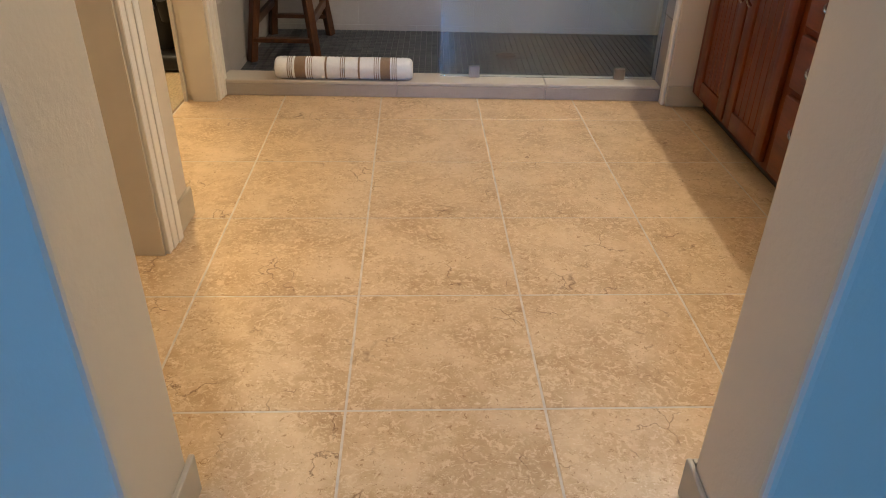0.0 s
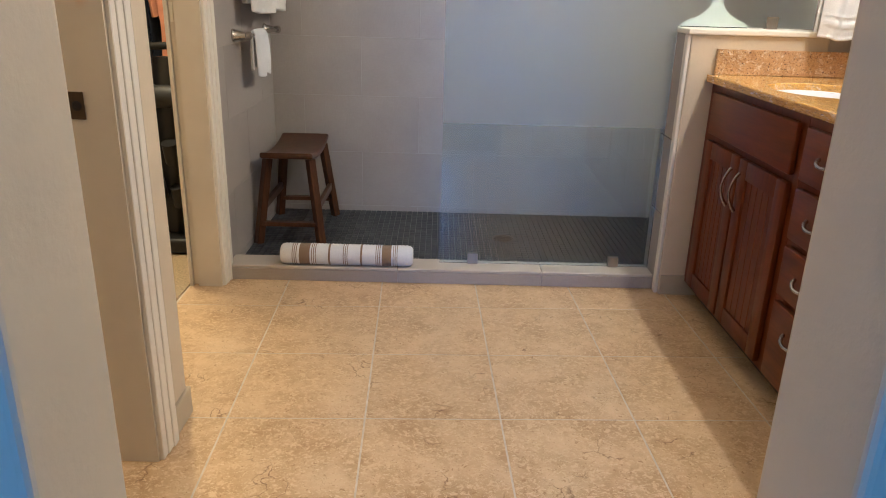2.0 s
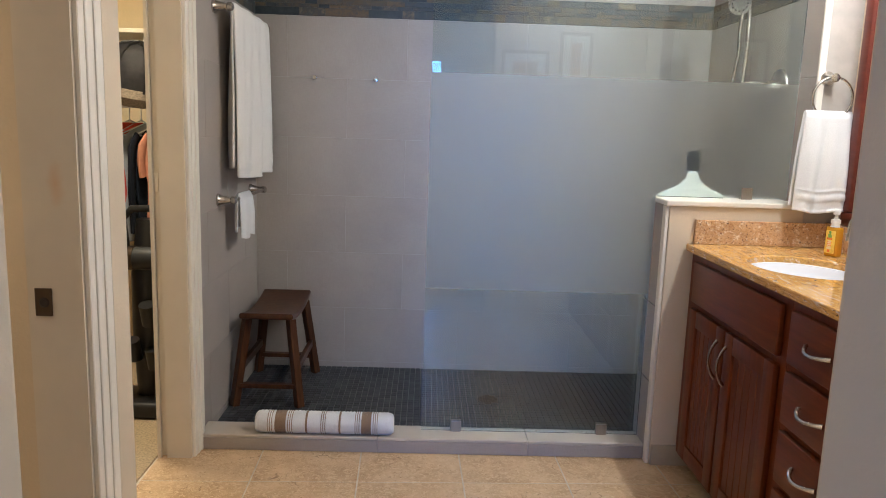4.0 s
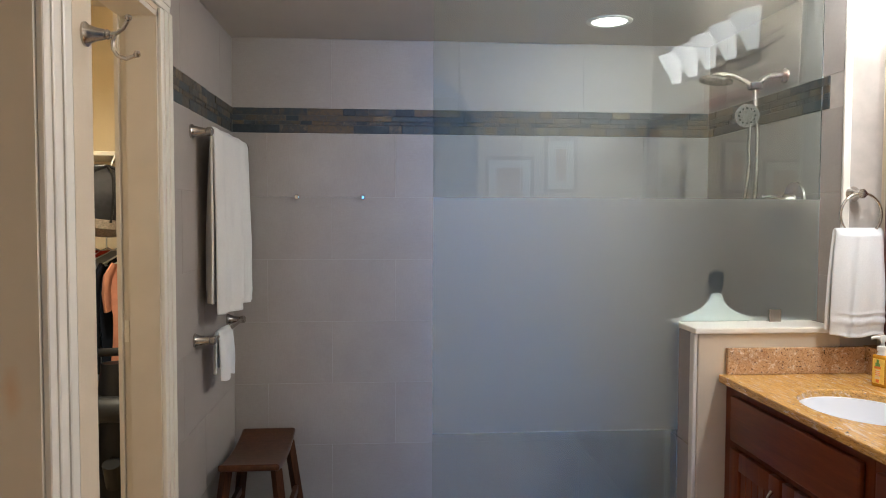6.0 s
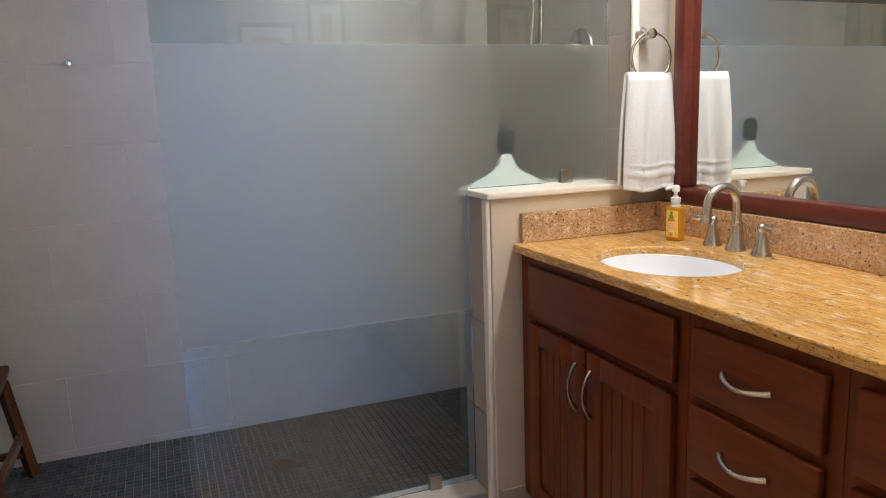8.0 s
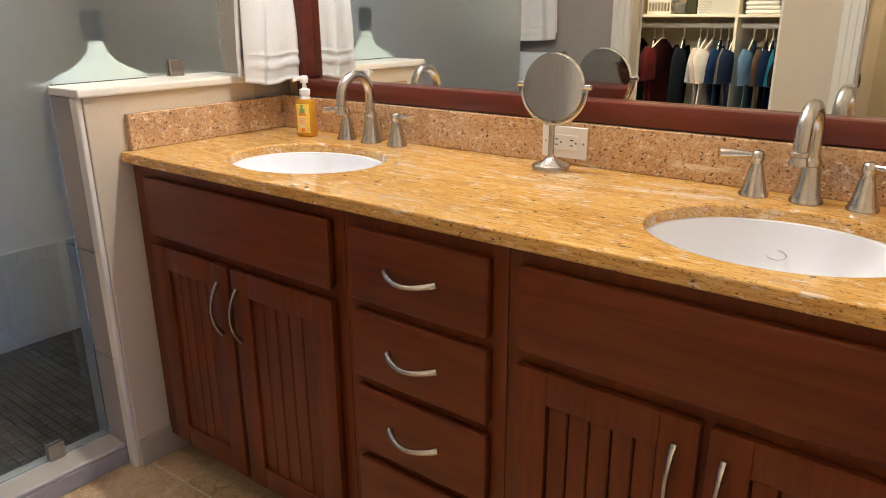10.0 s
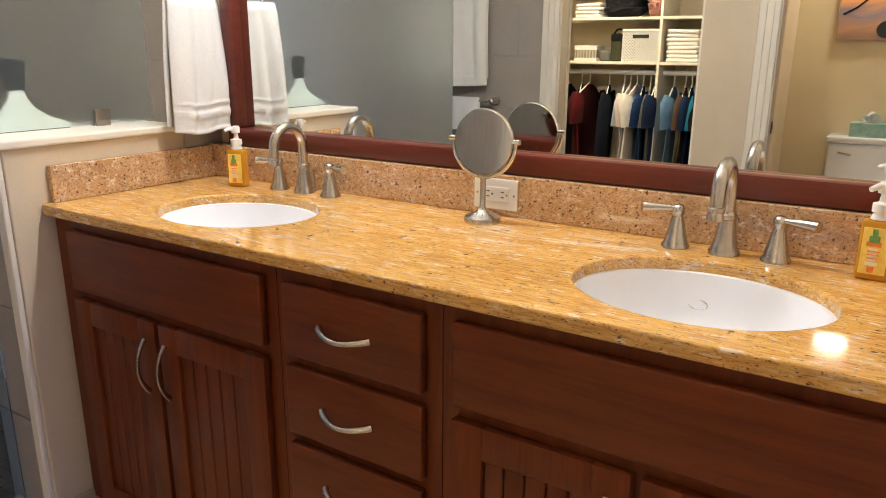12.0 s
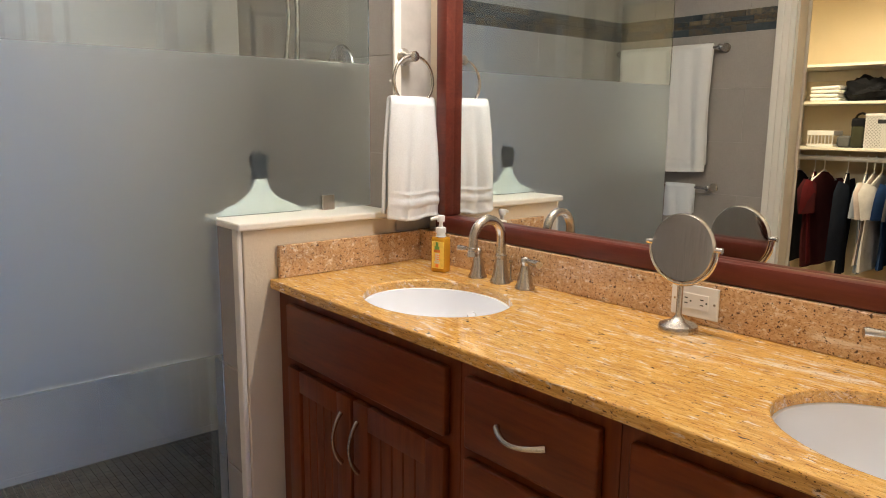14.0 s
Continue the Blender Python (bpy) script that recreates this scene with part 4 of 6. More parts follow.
feet = {}
for sx in (-1, 1):
    for sy in (-1, 1):
        a, b = (sx * 0.100, sy * 0.190, 0.403), (sx * 0.150, sy * 0.245, 0.0)
        feet[sx, sy] = (Vector(a), Vector(b))
        part("leg", beam(b, a, 0.036, 0.036), "walnut", stool)
for sx in (-1, 1):
    f = lambda sy, t: feet[sx, sy][1].lerp(feet[sx, sy][0], t)
    part("stretcher", beam(f(-1, 0.42), f(1, 0.42), 0.020, 0.038), "walnut", stool)
for sy in (-1, 1):
    f = lambda sx, t: feet[sx, sy][1].lerp(feet[sx, sy][0], t)
    part("stretcher", beam(f(-1, 0.24), f(1, 0.24), 0.036, 0.020), "walnut", stool)


def rolled_mat():
    r = thing("rolled_bath_mat", "rolled white bath mat with brown stripes on the curb", "bath mat", at=(-0.277, 3.105, 0.0655))
    lines = [(c + k * 0.0080, 0.0015) for c in (-0.217, -0.136, -0.003, 0.134, 0.2065) for k in (-1, 0, 1)]
    lines += [(-0.1748, 0.0220), (0.1703, 0.0196), (-0.0705, 0.0040), (0.0636, 0.0040)]
    bands, at = [], -0.278
    for c, half in sorted(lines):
        bands += [(at, c - half, 0), (c - half, c + half, 1)]
        at = c + half
    bands.append((at, 0.278, 0))
    for a, b, dark in bands:
        bm = bmesh.new()
        m = 30
        steps = max(2, int((b - a) / 0.007))
        rings = []
        for s in range(steps + 1):
            x = a + (b - a) * s / steps
            end = min(1.0, (0.278 - abs(x)) / 0.02)
            ring_v = []
            for i in range(m):
                ang = 2 * math.pi * i / m
                rr = 0.0445 * (0.80 + 0.20 * math.sqrt(max(0.0, end))) + (0.0009 if s % 2 else -0.0009)
                z = rr * math.sin(ang)
                z = -0.0385 + (z + 0.0385) * 0.1 if z < -0.0385 else z
                ring_v.append(bm.verts.new((x, rr * 1.10 * math.cos(ang), 0.040 + z)))
            rings.append(ring_v)
        for p, q in zip(rings, rings[1:]):
            for i in range(m):
                bm.faces.new((p[i], p[(i + 1) % m], q[(i + 1) % m], q[i]))
        if abs(a + 0.278) < 1e-6:
            bm.faces.new(rings[0])
        if abs(b - 0.278) < 1e-6:
            bm.faces.new(rings[-1])
        part("stripe" if dark else "white_band", bm, "brown_stripe" if dark else "towel", r, smooth=True)
    bm = bmesh.new()
    pts = []
    for i in range(60):
        a = i * 0.32
        rr = 0.006 + 0.0345 * i / 59
        pts.append((0.2785, rr * math.cos(a), 0.040 + rr * 0.9 * math.sin(a)))
    tube(bm, pts, 0.0022, 6)
    part("end_spiral", bm, "cream_towel", r, "spiral edge of the rolled mat")
    return r


rolled_mat()

drain = thing("shower_drain", "round dark bronze shower drain grate", "drain", at=(0.437, 3.660, 0.004))
bm = bmesh.new()
lathe(bm, [(0.058, 0.0), (0.058, 0.005), (0.055, 0.0065), (0.048, 0.006), (0.047, 0.0)], n=36)
part("rim", bm, "bronze", drain, smooth=True)
bm = bmesh.new()
lathe(bm, [(0.0, 0.0), (0.047, 0.0), (0.047, 0.003), (0.0, 0.003)], n=36)
part("sump", bm, "black", drain, "dark opening")
for i in range(9):
    y = -0.040 + 0.010 * i
    hw = math.sqrt(0.047 ** 2 - y * y)
    part("bar", boxed(-hw, hw, y - 0.003, y + 0.003, 0.003, 0.006, bevel=0.0008, seg=1), "bronze", drain)
part("surround", lathe(bmesh.new(), [(0.0585, -0.001), (0.075, -0.001), (0.075, 0.004), (0.0585, 0.004)], n=36), "mosaic", drain, "charcoal ring of cut tile")

for x in (-0.475, -0.164):
    k = thing("robe_peg", "small round nickel peg on the shower tile", "wall peg", "wall pegs", at=(x, BACK + 0.001, 1.540))
    bm = bmesh.new()
    lathe(bm, [(0.0, 0.0), (0.009, 0.0), (0.007, 0.006), (0.007, 0.014), (0.012, 0.018), (0.0125, 0.024), (0.010, 0.028), (0.0, 0.029)], pose(0, 0, 0, 90), 20)
    part("knob", bm, "chrome", k, smooth=True)

# shower head set on the right wall
sh = thing("shower_set", "nickel shower head with a handheld sprayer and hose", "shower", at=(SHOWER_R, 3.40, 2.018))
bm = bmesh.new()
lathe(bm, [(0.0, 0.0), (0.030, 0.0), (0.028, 0.006), (0.015, 0.012), (0.0, 0.013)], pose(0, 0, 0, 0, -90, 0), 24)
part("flange", bm, "nickel", sh, smooth=True)
bm = bmesh.new()
tube(bm, [(-0.005, 0, 0), (-0.05, 0, 0.002), (-0.085, 0, -0.010), (-0.112, 0, -0.036)], 0.0105, 12)
part("arm", bm, "nickel", sh, smooth=True)
bm = bmesh.new()
box(bm, -0.150, -0.100, -0.020, 0.020, -0.060, -0.030, 0.008)
part("diverter", bm, "dark_grey", sh, "dark diverter block", True)
bm = bmesh.new()
tube(bm, [(-0.13, 0, -0.045), (-0.175, 0, -0.020), (-0.225, 0, -0.004), (-0.275, 0, 0.0), (-0.300, 0, -0.006)], 0.0095, 12)
part("upper_arm", bm, "nickel", sh, smooth=True)
bm = bmesh.new()
lathe(bm, [(0.0, 0.006), (0.02, 0.004), (0.060, -0.008), (0.066, -0.014), (0.064, -0.022), (0.0, -0.024)], pose(-0.285, 0, -0.010, 0, 8, 0), 32)
head = part("rain_head", bm, "nickel", sh, smooth=True)
bm = bmesh.new()
for k in range(2):
    for i in range(10 * (k + 1)):
        a = 2 * math.pi * i / (10 * (k + 1))
        lathe(bm, [(0.0, 0.0), (0.003, 0.0), (0.003, -0.003), (0.0, -0.003)], pose(-0.285, 0, -0.010, 0, 8, 0) @ pose((0.024 + 0.024 * k) * math.cos(a), (0.024 + 0.024 * k) * math.sin(a), -0.0235), 6)
part("nozzles", bm, "dark_grey", head, "dark rubber nozzles")
bm = bmesh.new()
lathe(bm, [(0.0, 0.0), (0.045, 0.0), (0.047, 0.008), (0.035, 0.020), (0.0, 0.026)], pose(-0.165, -0.020, -0.165, -82, 0, -28), 28)
hand = part("hand_sprayer", bm, "nickel", sh, smooth=True)
bm = bmesh.new()
for i in range(12):
    a = 2 * math.pi * i / 12
    lathe(bm, [(0.0, 0.0), (0.004, 0.0), (0.004, -0.002), (0.0, -0.002)], pose(-0.165, -0.020, -0.165, -82, 0, -28) @ pose(0.03 * math.cos(a), 0.03 * math.sin(a), 0), 8)
part("spray_face", bm, "dark_grey", hand, "dark spray nozzles")
bm = bmesh.new()
tube(bm, [(-0.125, 0, -0.05), (-0.122, 0, -0.12), (-0.112, 0, -0.22), (-0.110, 0, -0.34), (-0.114, 0, -0.46), (-0.125, 0, -0.60)], 0.0085, 10)
part("slide_rail", bm, "nickel", sh, smooth=True)
bm = bmesh.new()
tube(bm, [(-0.150, -0.02, -0.20), (-0.155, -0.018, -0.28), (-0.150, -0.016, -0.36), (-0.165, -0.018, -0.48), (-0.190, -0.018, -0.62), (-0.150, -0.010, -0.74), (-0.10, 0, -0.66), (-0.11, 0, -0.58)], 0.007, 10)
part("hose", bm, "nickel", sh, "flexible metal hose", True)
valve = thing("shower_valve", "nickel shower valve lever on the tiled wall", "shower valve", at=(SHOWER_R, 3.31, 1.515))
bm = bmesh.new()
lathe(bm, [(0.0, 0.0), (0.075, 0.0), (0.073, 0.008), (0.03, 0.014), (0.024, 0.05), (0.0, 0.055)], pose(0, 0, 0, 0, -90, 0), 32)
part("plate", bm, "nickel", valve, smooth=True)
bm = bmesh.new()
tube(bm, [(-0.045, 0, 0), (-0.07, 0, 0.012), (-0.11, 0, 0.018), (-0.135, 0, 0.014)], [0.010, 0.009, 0.008, 0.007], 12)
part("lever", bm, "nickel", valve, smooth=True)

# squeegee behind the glass, on the cap
M["pale_green"] = plain("pale_green_plastic", (0.66, 0.70, 0.67), 0.4, vary=0.03)
M["slate_blue"] = plain("slate_blue_rubber", (0.010, 0.014, 0.019), 0.6, vary=0.1)
sq = thing("squeegee", "pale green shower squeegee with a dark grip", "squeegee", at=(1.163, GLASS_Y + 0.0150, 1.0665))


def plate_of(half, depth):
    """A flat moulded plate, mirrored about z, with a softened rim."""
    bm = bmesh.new()
    pts = half + [(-x, z) for x, z in reversed(half) if x]
    face = bm.faces.new([bm.verts.new((x, -depth, z)) for x, z in pts])
    ext = bmesh.ops.extrude_face_region(bm, geom=[face])
    for v in ext["geom"]:
        if isinstance(v, bmesh.types.BMVert):
            v.co.y = depth
    bmesh.ops.recalc_face_normals(bm, faces=bm.faces)
    bmesh.ops.bevel(bm, geom=[e for e in bm.edges if abs(e.verts[0].co.y - e.verts[1].co.y) < 1e-6], offset=0.0015, segments=2, affect="EDGES", profile=0.5)
    return bm


part("blade_holder", plate_of([(-0.130, 0.003), (-0.131, 0.010), (-0.112, 0.022), (-0.075, 0.036), (-0.048, 0.052), (-0.030, 0.072), (-0.021, 0.096), (-0.020, 0.105)], 0.0065), "pale_green", sq)
part("rubber_blade", boxed(-0.131, 0.131, -0.002, 0.002, 0.0, 0.004), "slate_blue", sq, "dark rubber blade edge")
part("grip", plate_of([(-0.021, 0.1055), (-0.0215, 0.118), (-0.026, 0.140), (-0.029, 0.158), (-0.027, 0.174), (-0.018, 0.183), (0.0, 0.186)], 0.0085), "slate_blue", sq, "dark rubber grip")

# ---- vanity things ----
M["amber_soap"] = plain("amber_liquid_soap", (0.88, 0.44, 0.02), 0.15, vary=0.06, scale=20)
M["amber_soap"].node_tree.nodes["Principled BSDF"].inputs["Transmission Weight"].default_value = 0.45
M["label_yellow"] = plain("yellow_paper_label", (0.85, 0.62, 0.10), 0.5, vary=0.15, scale=60)
M["label_red"] = plain("orange_fruit_print", (0.80, 0.22, 0.03), 0.5, vary=0.2, scale=80)
M["label_green"] = plain("green_leaf_print", (0.16, 0.34, 0.08), 0.5, vary=0.3, scale=90)
M["label_pale"] = plain("pale_print", (0.85, 0.78, 0.60), 0.5, vary=0.05)


def soap(x, y, turn):
    s = thing("soap_dispenser", "amber liquid soap bottle with a white pump", "soap bottle", "soap bottles", at=(x, y, TOP))
    s.rotation_euler = (0, 0, radians(turn))
    bm = boxed(-0.016, 0.016, -0.026, 0.026, 0.0, 0.105, bevel=0.007, seg=3)
    part("bottle", bm, "amber_soap", s, "amber soap in clear plastic", True)
    part("shoulder", lathe(bmesh.new(), [(0.0, 0.105), (0.016, 0.105), (0.013, 0.113), (0.012, 0.118), (0.0, 0.118)], n=20), "white_plastic", s, smooth=True)
    lab = part("label", boxed(-0.0172, -0.0158, -0.020, 0.020, 0.012, 0.092, bevel=0.0004, seg=1), "label_yellow", s, "yellow fruit label")
    for z, w, h, m in ((0.072, 0.016, 0.012, "label_green"), (0.083, 0.008, 0.014, "label_green"), (0.064, 0.022, 0.008, "label_red"), (0.046, 0.013, 0.022, "label_pale"), (0.030, 0.018, 0.006, "label_pale"), (0.020, 0.010, 0.010, "label_red")):
        part("print", boxed(-0.0180, -0.0170, -w / 2 + 0.002, w / 2 + 0.002, z - h / 2, z + h / 2), m, lab)
    for z in (0.052, 0.046, 0.040):
        part("print_bar", boxed(-0.0186, -0.0178, -0.008, 0.010, z - 0.001, z + 0.001), "label_red", lab)
    bm = lathe(bmesh.new(), [(0.0, 0.117), (0.0155, 0.117), (0.0155, 0.131), (0.007, 0.134), (0.005, 0.150), (0.0, 0.150)], n=22)
    part("collar", bm, "white_plastic", s, smooth=True)
    bm = bmesh.new()
    lathe(bm, [(0.0, 0.149), (0.011, 0.149), (0.012, 0.163), (0.009, 0.168), (0.0, 0.169)], n=20)
    tube(bm, [(0, 0, 0.160), (-0.016, 0.010, 0.161), (-0.028, 0.018, 0.157)], [0.006, 0.0055, 0.0045], 10)
    part("pump", bm, "white_plastic", s, smooth=True)
    return s


soap(1.550, 2.792, 18)
soap(1.560, 1.245, -5)

mag = thing("magnifying_mirror", "round nickel magnifying mirror on a stand", "makeup mirror", at=(1.556, 2.008, TOP))
bm = lathe(bmesh.new(), [(0.0, 0.0), (0.041, 0.0), (0.042, 0.006), (0.040, 0.013), (0.033, 0.017), (0.018, 0.022), (0.010, 0.030), (0.0065, 0.036), (0.0065, 0.106), (0.0, 0.106)], n=36)
part("stand", bm, "nickel", mag, smooth=True)
TILT = pose(0, 0, 0.180, 0, 0, 1) @ pose(0, 0, 0, 0, 2, 0)
bm = bmesh.new()
tube(bm, [TILT @ Vector(p) for p in arc((0, 0, 0), 0.078, 180, 360, 26, (0, 1, 0), (0, 0, 1))], 0.0042, 10)
lathe(bm, [(0.0, -0.008), (0.006, -0.008), (0.006, 0.008), (0.0, 0.008)], TILT @ pose(0, 0.079, 0.004, 90), 12)
lathe(bm, [(0.0, -0.008), (0.006, -0.008), (0.006, 0.008), (0.0, 0.008)], TILT @ pose(0, -0.079, 0.004, 90), 12)
part("yoke", bm, "chrome", mag, "bright U-shaped yoke", True)
bm = bmesh.new()
lathe(bm, [(0.064, -0.007), (0.070, -0.007), (0.0725, -0.003), (0.0725, 0.003), (0.070, 0.007), (0.064, 0.007)], TILT @ pose(0, 0, 0, 0, 90), 48)
part("rim", bm, "chrome", mag, smooth=True)
for s in (-1, 1):
    bm = bmesh.new()
    lathe(bm, [(0.0, 0.0045 * s), (0.0655, 0.0050 * s), (0.0655, 0.001 * s), (0.0, 0.001 * s)], TILT @ pose(0, 0, 0, 0, 90), 48)
    part("mirror_face", bm, "mirror", mag, "mirror glass", False)

outlet = thing("wall_outlet", "white double outlet plate set in the backsplash", "outlet", at=(SPLASH, 2.015, 0.954))
part("plate", boxed(-0.005, 0, -0.057, 0.057, -0.036, 0.036, bevel=0.002), "white_plastic", outlet)
recep = part("receptacle", boxed(-0.0065, -0.004, -0.034, 0.034, -0.017, 0.017, bevel=0.001), "white_plastic", outlet)
for y in (-0.019, 0.019):
    for z, h in ((0.006, 0.0012), (-0.006, 0.0012)):
        part("slot", boxed(-0.0068, -0.006, y - 0.004, y + 0.004, z - h, z + h), "black", recep, "dark slot")
    part("slot", boxed(-0.0068, -0.006, y - 0.013, y - 0.009, -0.002, 0.002, bevel=0.0003, seg=1), "black", recep, "dark ground hole")
for y in (-0.048, 0.048):
    part("screw", lathe(bmesh.new(), [(0.0, 0.0), (0.003, 0.0), (0.0025, 0.001), (0.0, 0.001)], pose(-0.005, y, 0, 0, -90), 10), "nickel", outlet)

# robe hook
hook = thing("robe_hook", "brushed nickel double robe hook on the painted wall", "robe hook", at=(LEFT, 2.000, 1.786))
bm = lathe(bmesh.new(), [(0.0, 0.0), (0.030, 0.0), (0.030, 0.005), (0.024, 0.010), (0.017, 0.026), (0.013, 0.046), (0.0095, 0.050), (0.013, 0.054), (0.009, 0.060), (0.0, 0.062)], pose(0, 0, 0, 0, 90), 26)
hook.scale = (0.76, 0.76, 0.76)
part("base", bm, "nickel", hook, smooth=True)
bm = bmesh.new()
tube(bm, [(0.055, 0, 0), (0.075, 0, 0.004), (0.092, 0, 0.016), (0.102, 0, 0.034)], [0.006, 0.0055, 0.005, 0.005], 12)
lathe(bm, [(0.0, -0.009), (0.006, -0.007), (0.009, 0.0), (0.006, 0.007), (0.0, 0.009)], pose(0.104, 0, 0.042), 16)
part("upper_arm", bm, "nickel", hook, smooth=True)
bm = bmesh.new()
tube(bm, [(0.072, 0, 0.002), (0.066, 0, -0.014), (0.066, 0, -0.034), (0.078, 0, -0.052), (0.098, 0, -0.058), (0.118, 0, -0.050)], [0.0055, 0.005, 0.005, 0.005, 0.005, 0.005], 12)
lathe(bm, [(0.0, -0.009), (0.006, -0.007), (0.009, 0.0), (0.006, 0.007), (0.0, 0.009)], pose(0.124, 0, -0.046), 16)
part("lower_hook", bm, "nickel", hook, smooth=True)

# ---- pictures on the near wall ----
M["pic_frame"] = plain("dark_picture_frame", (0.16, 0.13, 0.10), 0.4)
M["mat_board"] = plain("cream_mat_board", (0.80, 0.75, 0.64), 0.8, vary=0.03)
mm, tt, bb = nodes_of("sepia_print", 0.6)
tt.links.new(ramp(tt, noise_of(tt, coords(tt), 14, 6, 0.6, 1.5), [(0.3, (0.22, 0.11, 0.05)), (0.5, (0.55, 0.36, 0.20)), (0.7, (0.72, 0.58, 0.40))]), bb.inputs["Base Color"])
M["print"] = mm
for x0, x1, z0, z1 in ((0.585, 0.903, 1.50, 1.84), (0.972, 1.19, 1.61, 1.967)):
    p = thing("framed_picture", "framed sepia flower print with a cream mat", "picture", "pictures by the doorway", at=((x0 + x1) / 2, NEAR_1, (z0 + z1) / 2))
    hw, hh = (x1 - x0) / 2, (z1 - z0) / 2
    for a in ((-hw, hw, -hh, -hh + 0.022), (-hw, hw, hh - 0.022, hh), (-hw, -hw + 0.022, -hh + 0.022, hh - 0.022), (hw - 0.022, hw, -hh + 0.022, hh - 0.022)):
        part("frame_rail", boxed(a[0], a[1], 0.001, 0.020, a[2], a[3], bevel=0.003), "pic_frame", p)
    part("mat", boxed(-hw + 0.02, hw - 0.02, 0.003, 0.010, -hh + 0.02, hh - 0.02), "mat_board", p)
    part("print", boxed(-hw + 0.075, hw - 0.075, 0.004, 0.012, -hh + 0.075, hh - 0.075), "print", p)

# ---- closet ----
SX, SB = -1.72, -2.098
shelf = thing("closet_shelving", "white closet shelving with an upright divider", "shelving")
for z in (1.200, 1.489, 1.720):
    for a, b in ((2.19, 2.682), (2.700, 4.36)):
        part("shelf", boxed(SB, SX, a, b, z - 0.018, z, bevel=0.002, seg=1), "melamine", shelf)
part("divider", boxed(SB, SX + 0.002, 2.682, 2.700, 0.02, 1.720, bevel=0.001, seg=1), "melamine", shelf)
part("side_panel", boxed(SB, SX + 0.002, 3.48, 3.498, 0.02, 1.702, bevel=0.001, seg=1), "melamine", shelf)
part("cleat", boxed(SB + 0.0005, SB + 0.016, 2.71, 3.47, 1.633, 1.698), "melamine", shelf)
for a, b in ((2.19, 2.682), (2.700, 3.48)):
    bm = bmesh.new()
    tube(bm, [(SX - 0.12, a, 1.128), (SX - 0.12, b, 1.128)], 0.016, 16)
    part("rod", bm, "white_plastic", shelf, "white closet rod", True)
end_shelf = thing("closet_end_shelf", "white shelf and rod on the closet end wall", "shelf")
part("shelf", boxed(-1.72, SHOWER_L - 0.114, 4.02, 4.398, 1.722, 1.742, bevel=0.002, seg=1), "melamine", end_shelf)
bm = bmesh.new()
tube(bm, [(-1.72, 4.10, 1.372), (SHOWER_L - 0.114, 4.10, 1.372)], 0.015, 14)
part("rod", bm, "white_plastic", end_shelf, smooth=True)

FABRIC = {}


def fabric(name, colour):
    if name not in FABRIC:
        m, t, b = nodes_of(name + "_cloth", 0.9, 0, 0.15)
        v = coords(t)
        t.links.new(ramp(t, noise_of(t, v, 9, 5), [(0.3, tuple(c * 0.75 for c in colour)), (0.7, tuple(min(1, c * 1.15) for c in colour))]), b.inputs["Base Color"])
        bump(t, b, noise_of(t, v, 500, 2), 0.3, 0.001)
        FABRIC[name] = m
    return FABRIC[name]


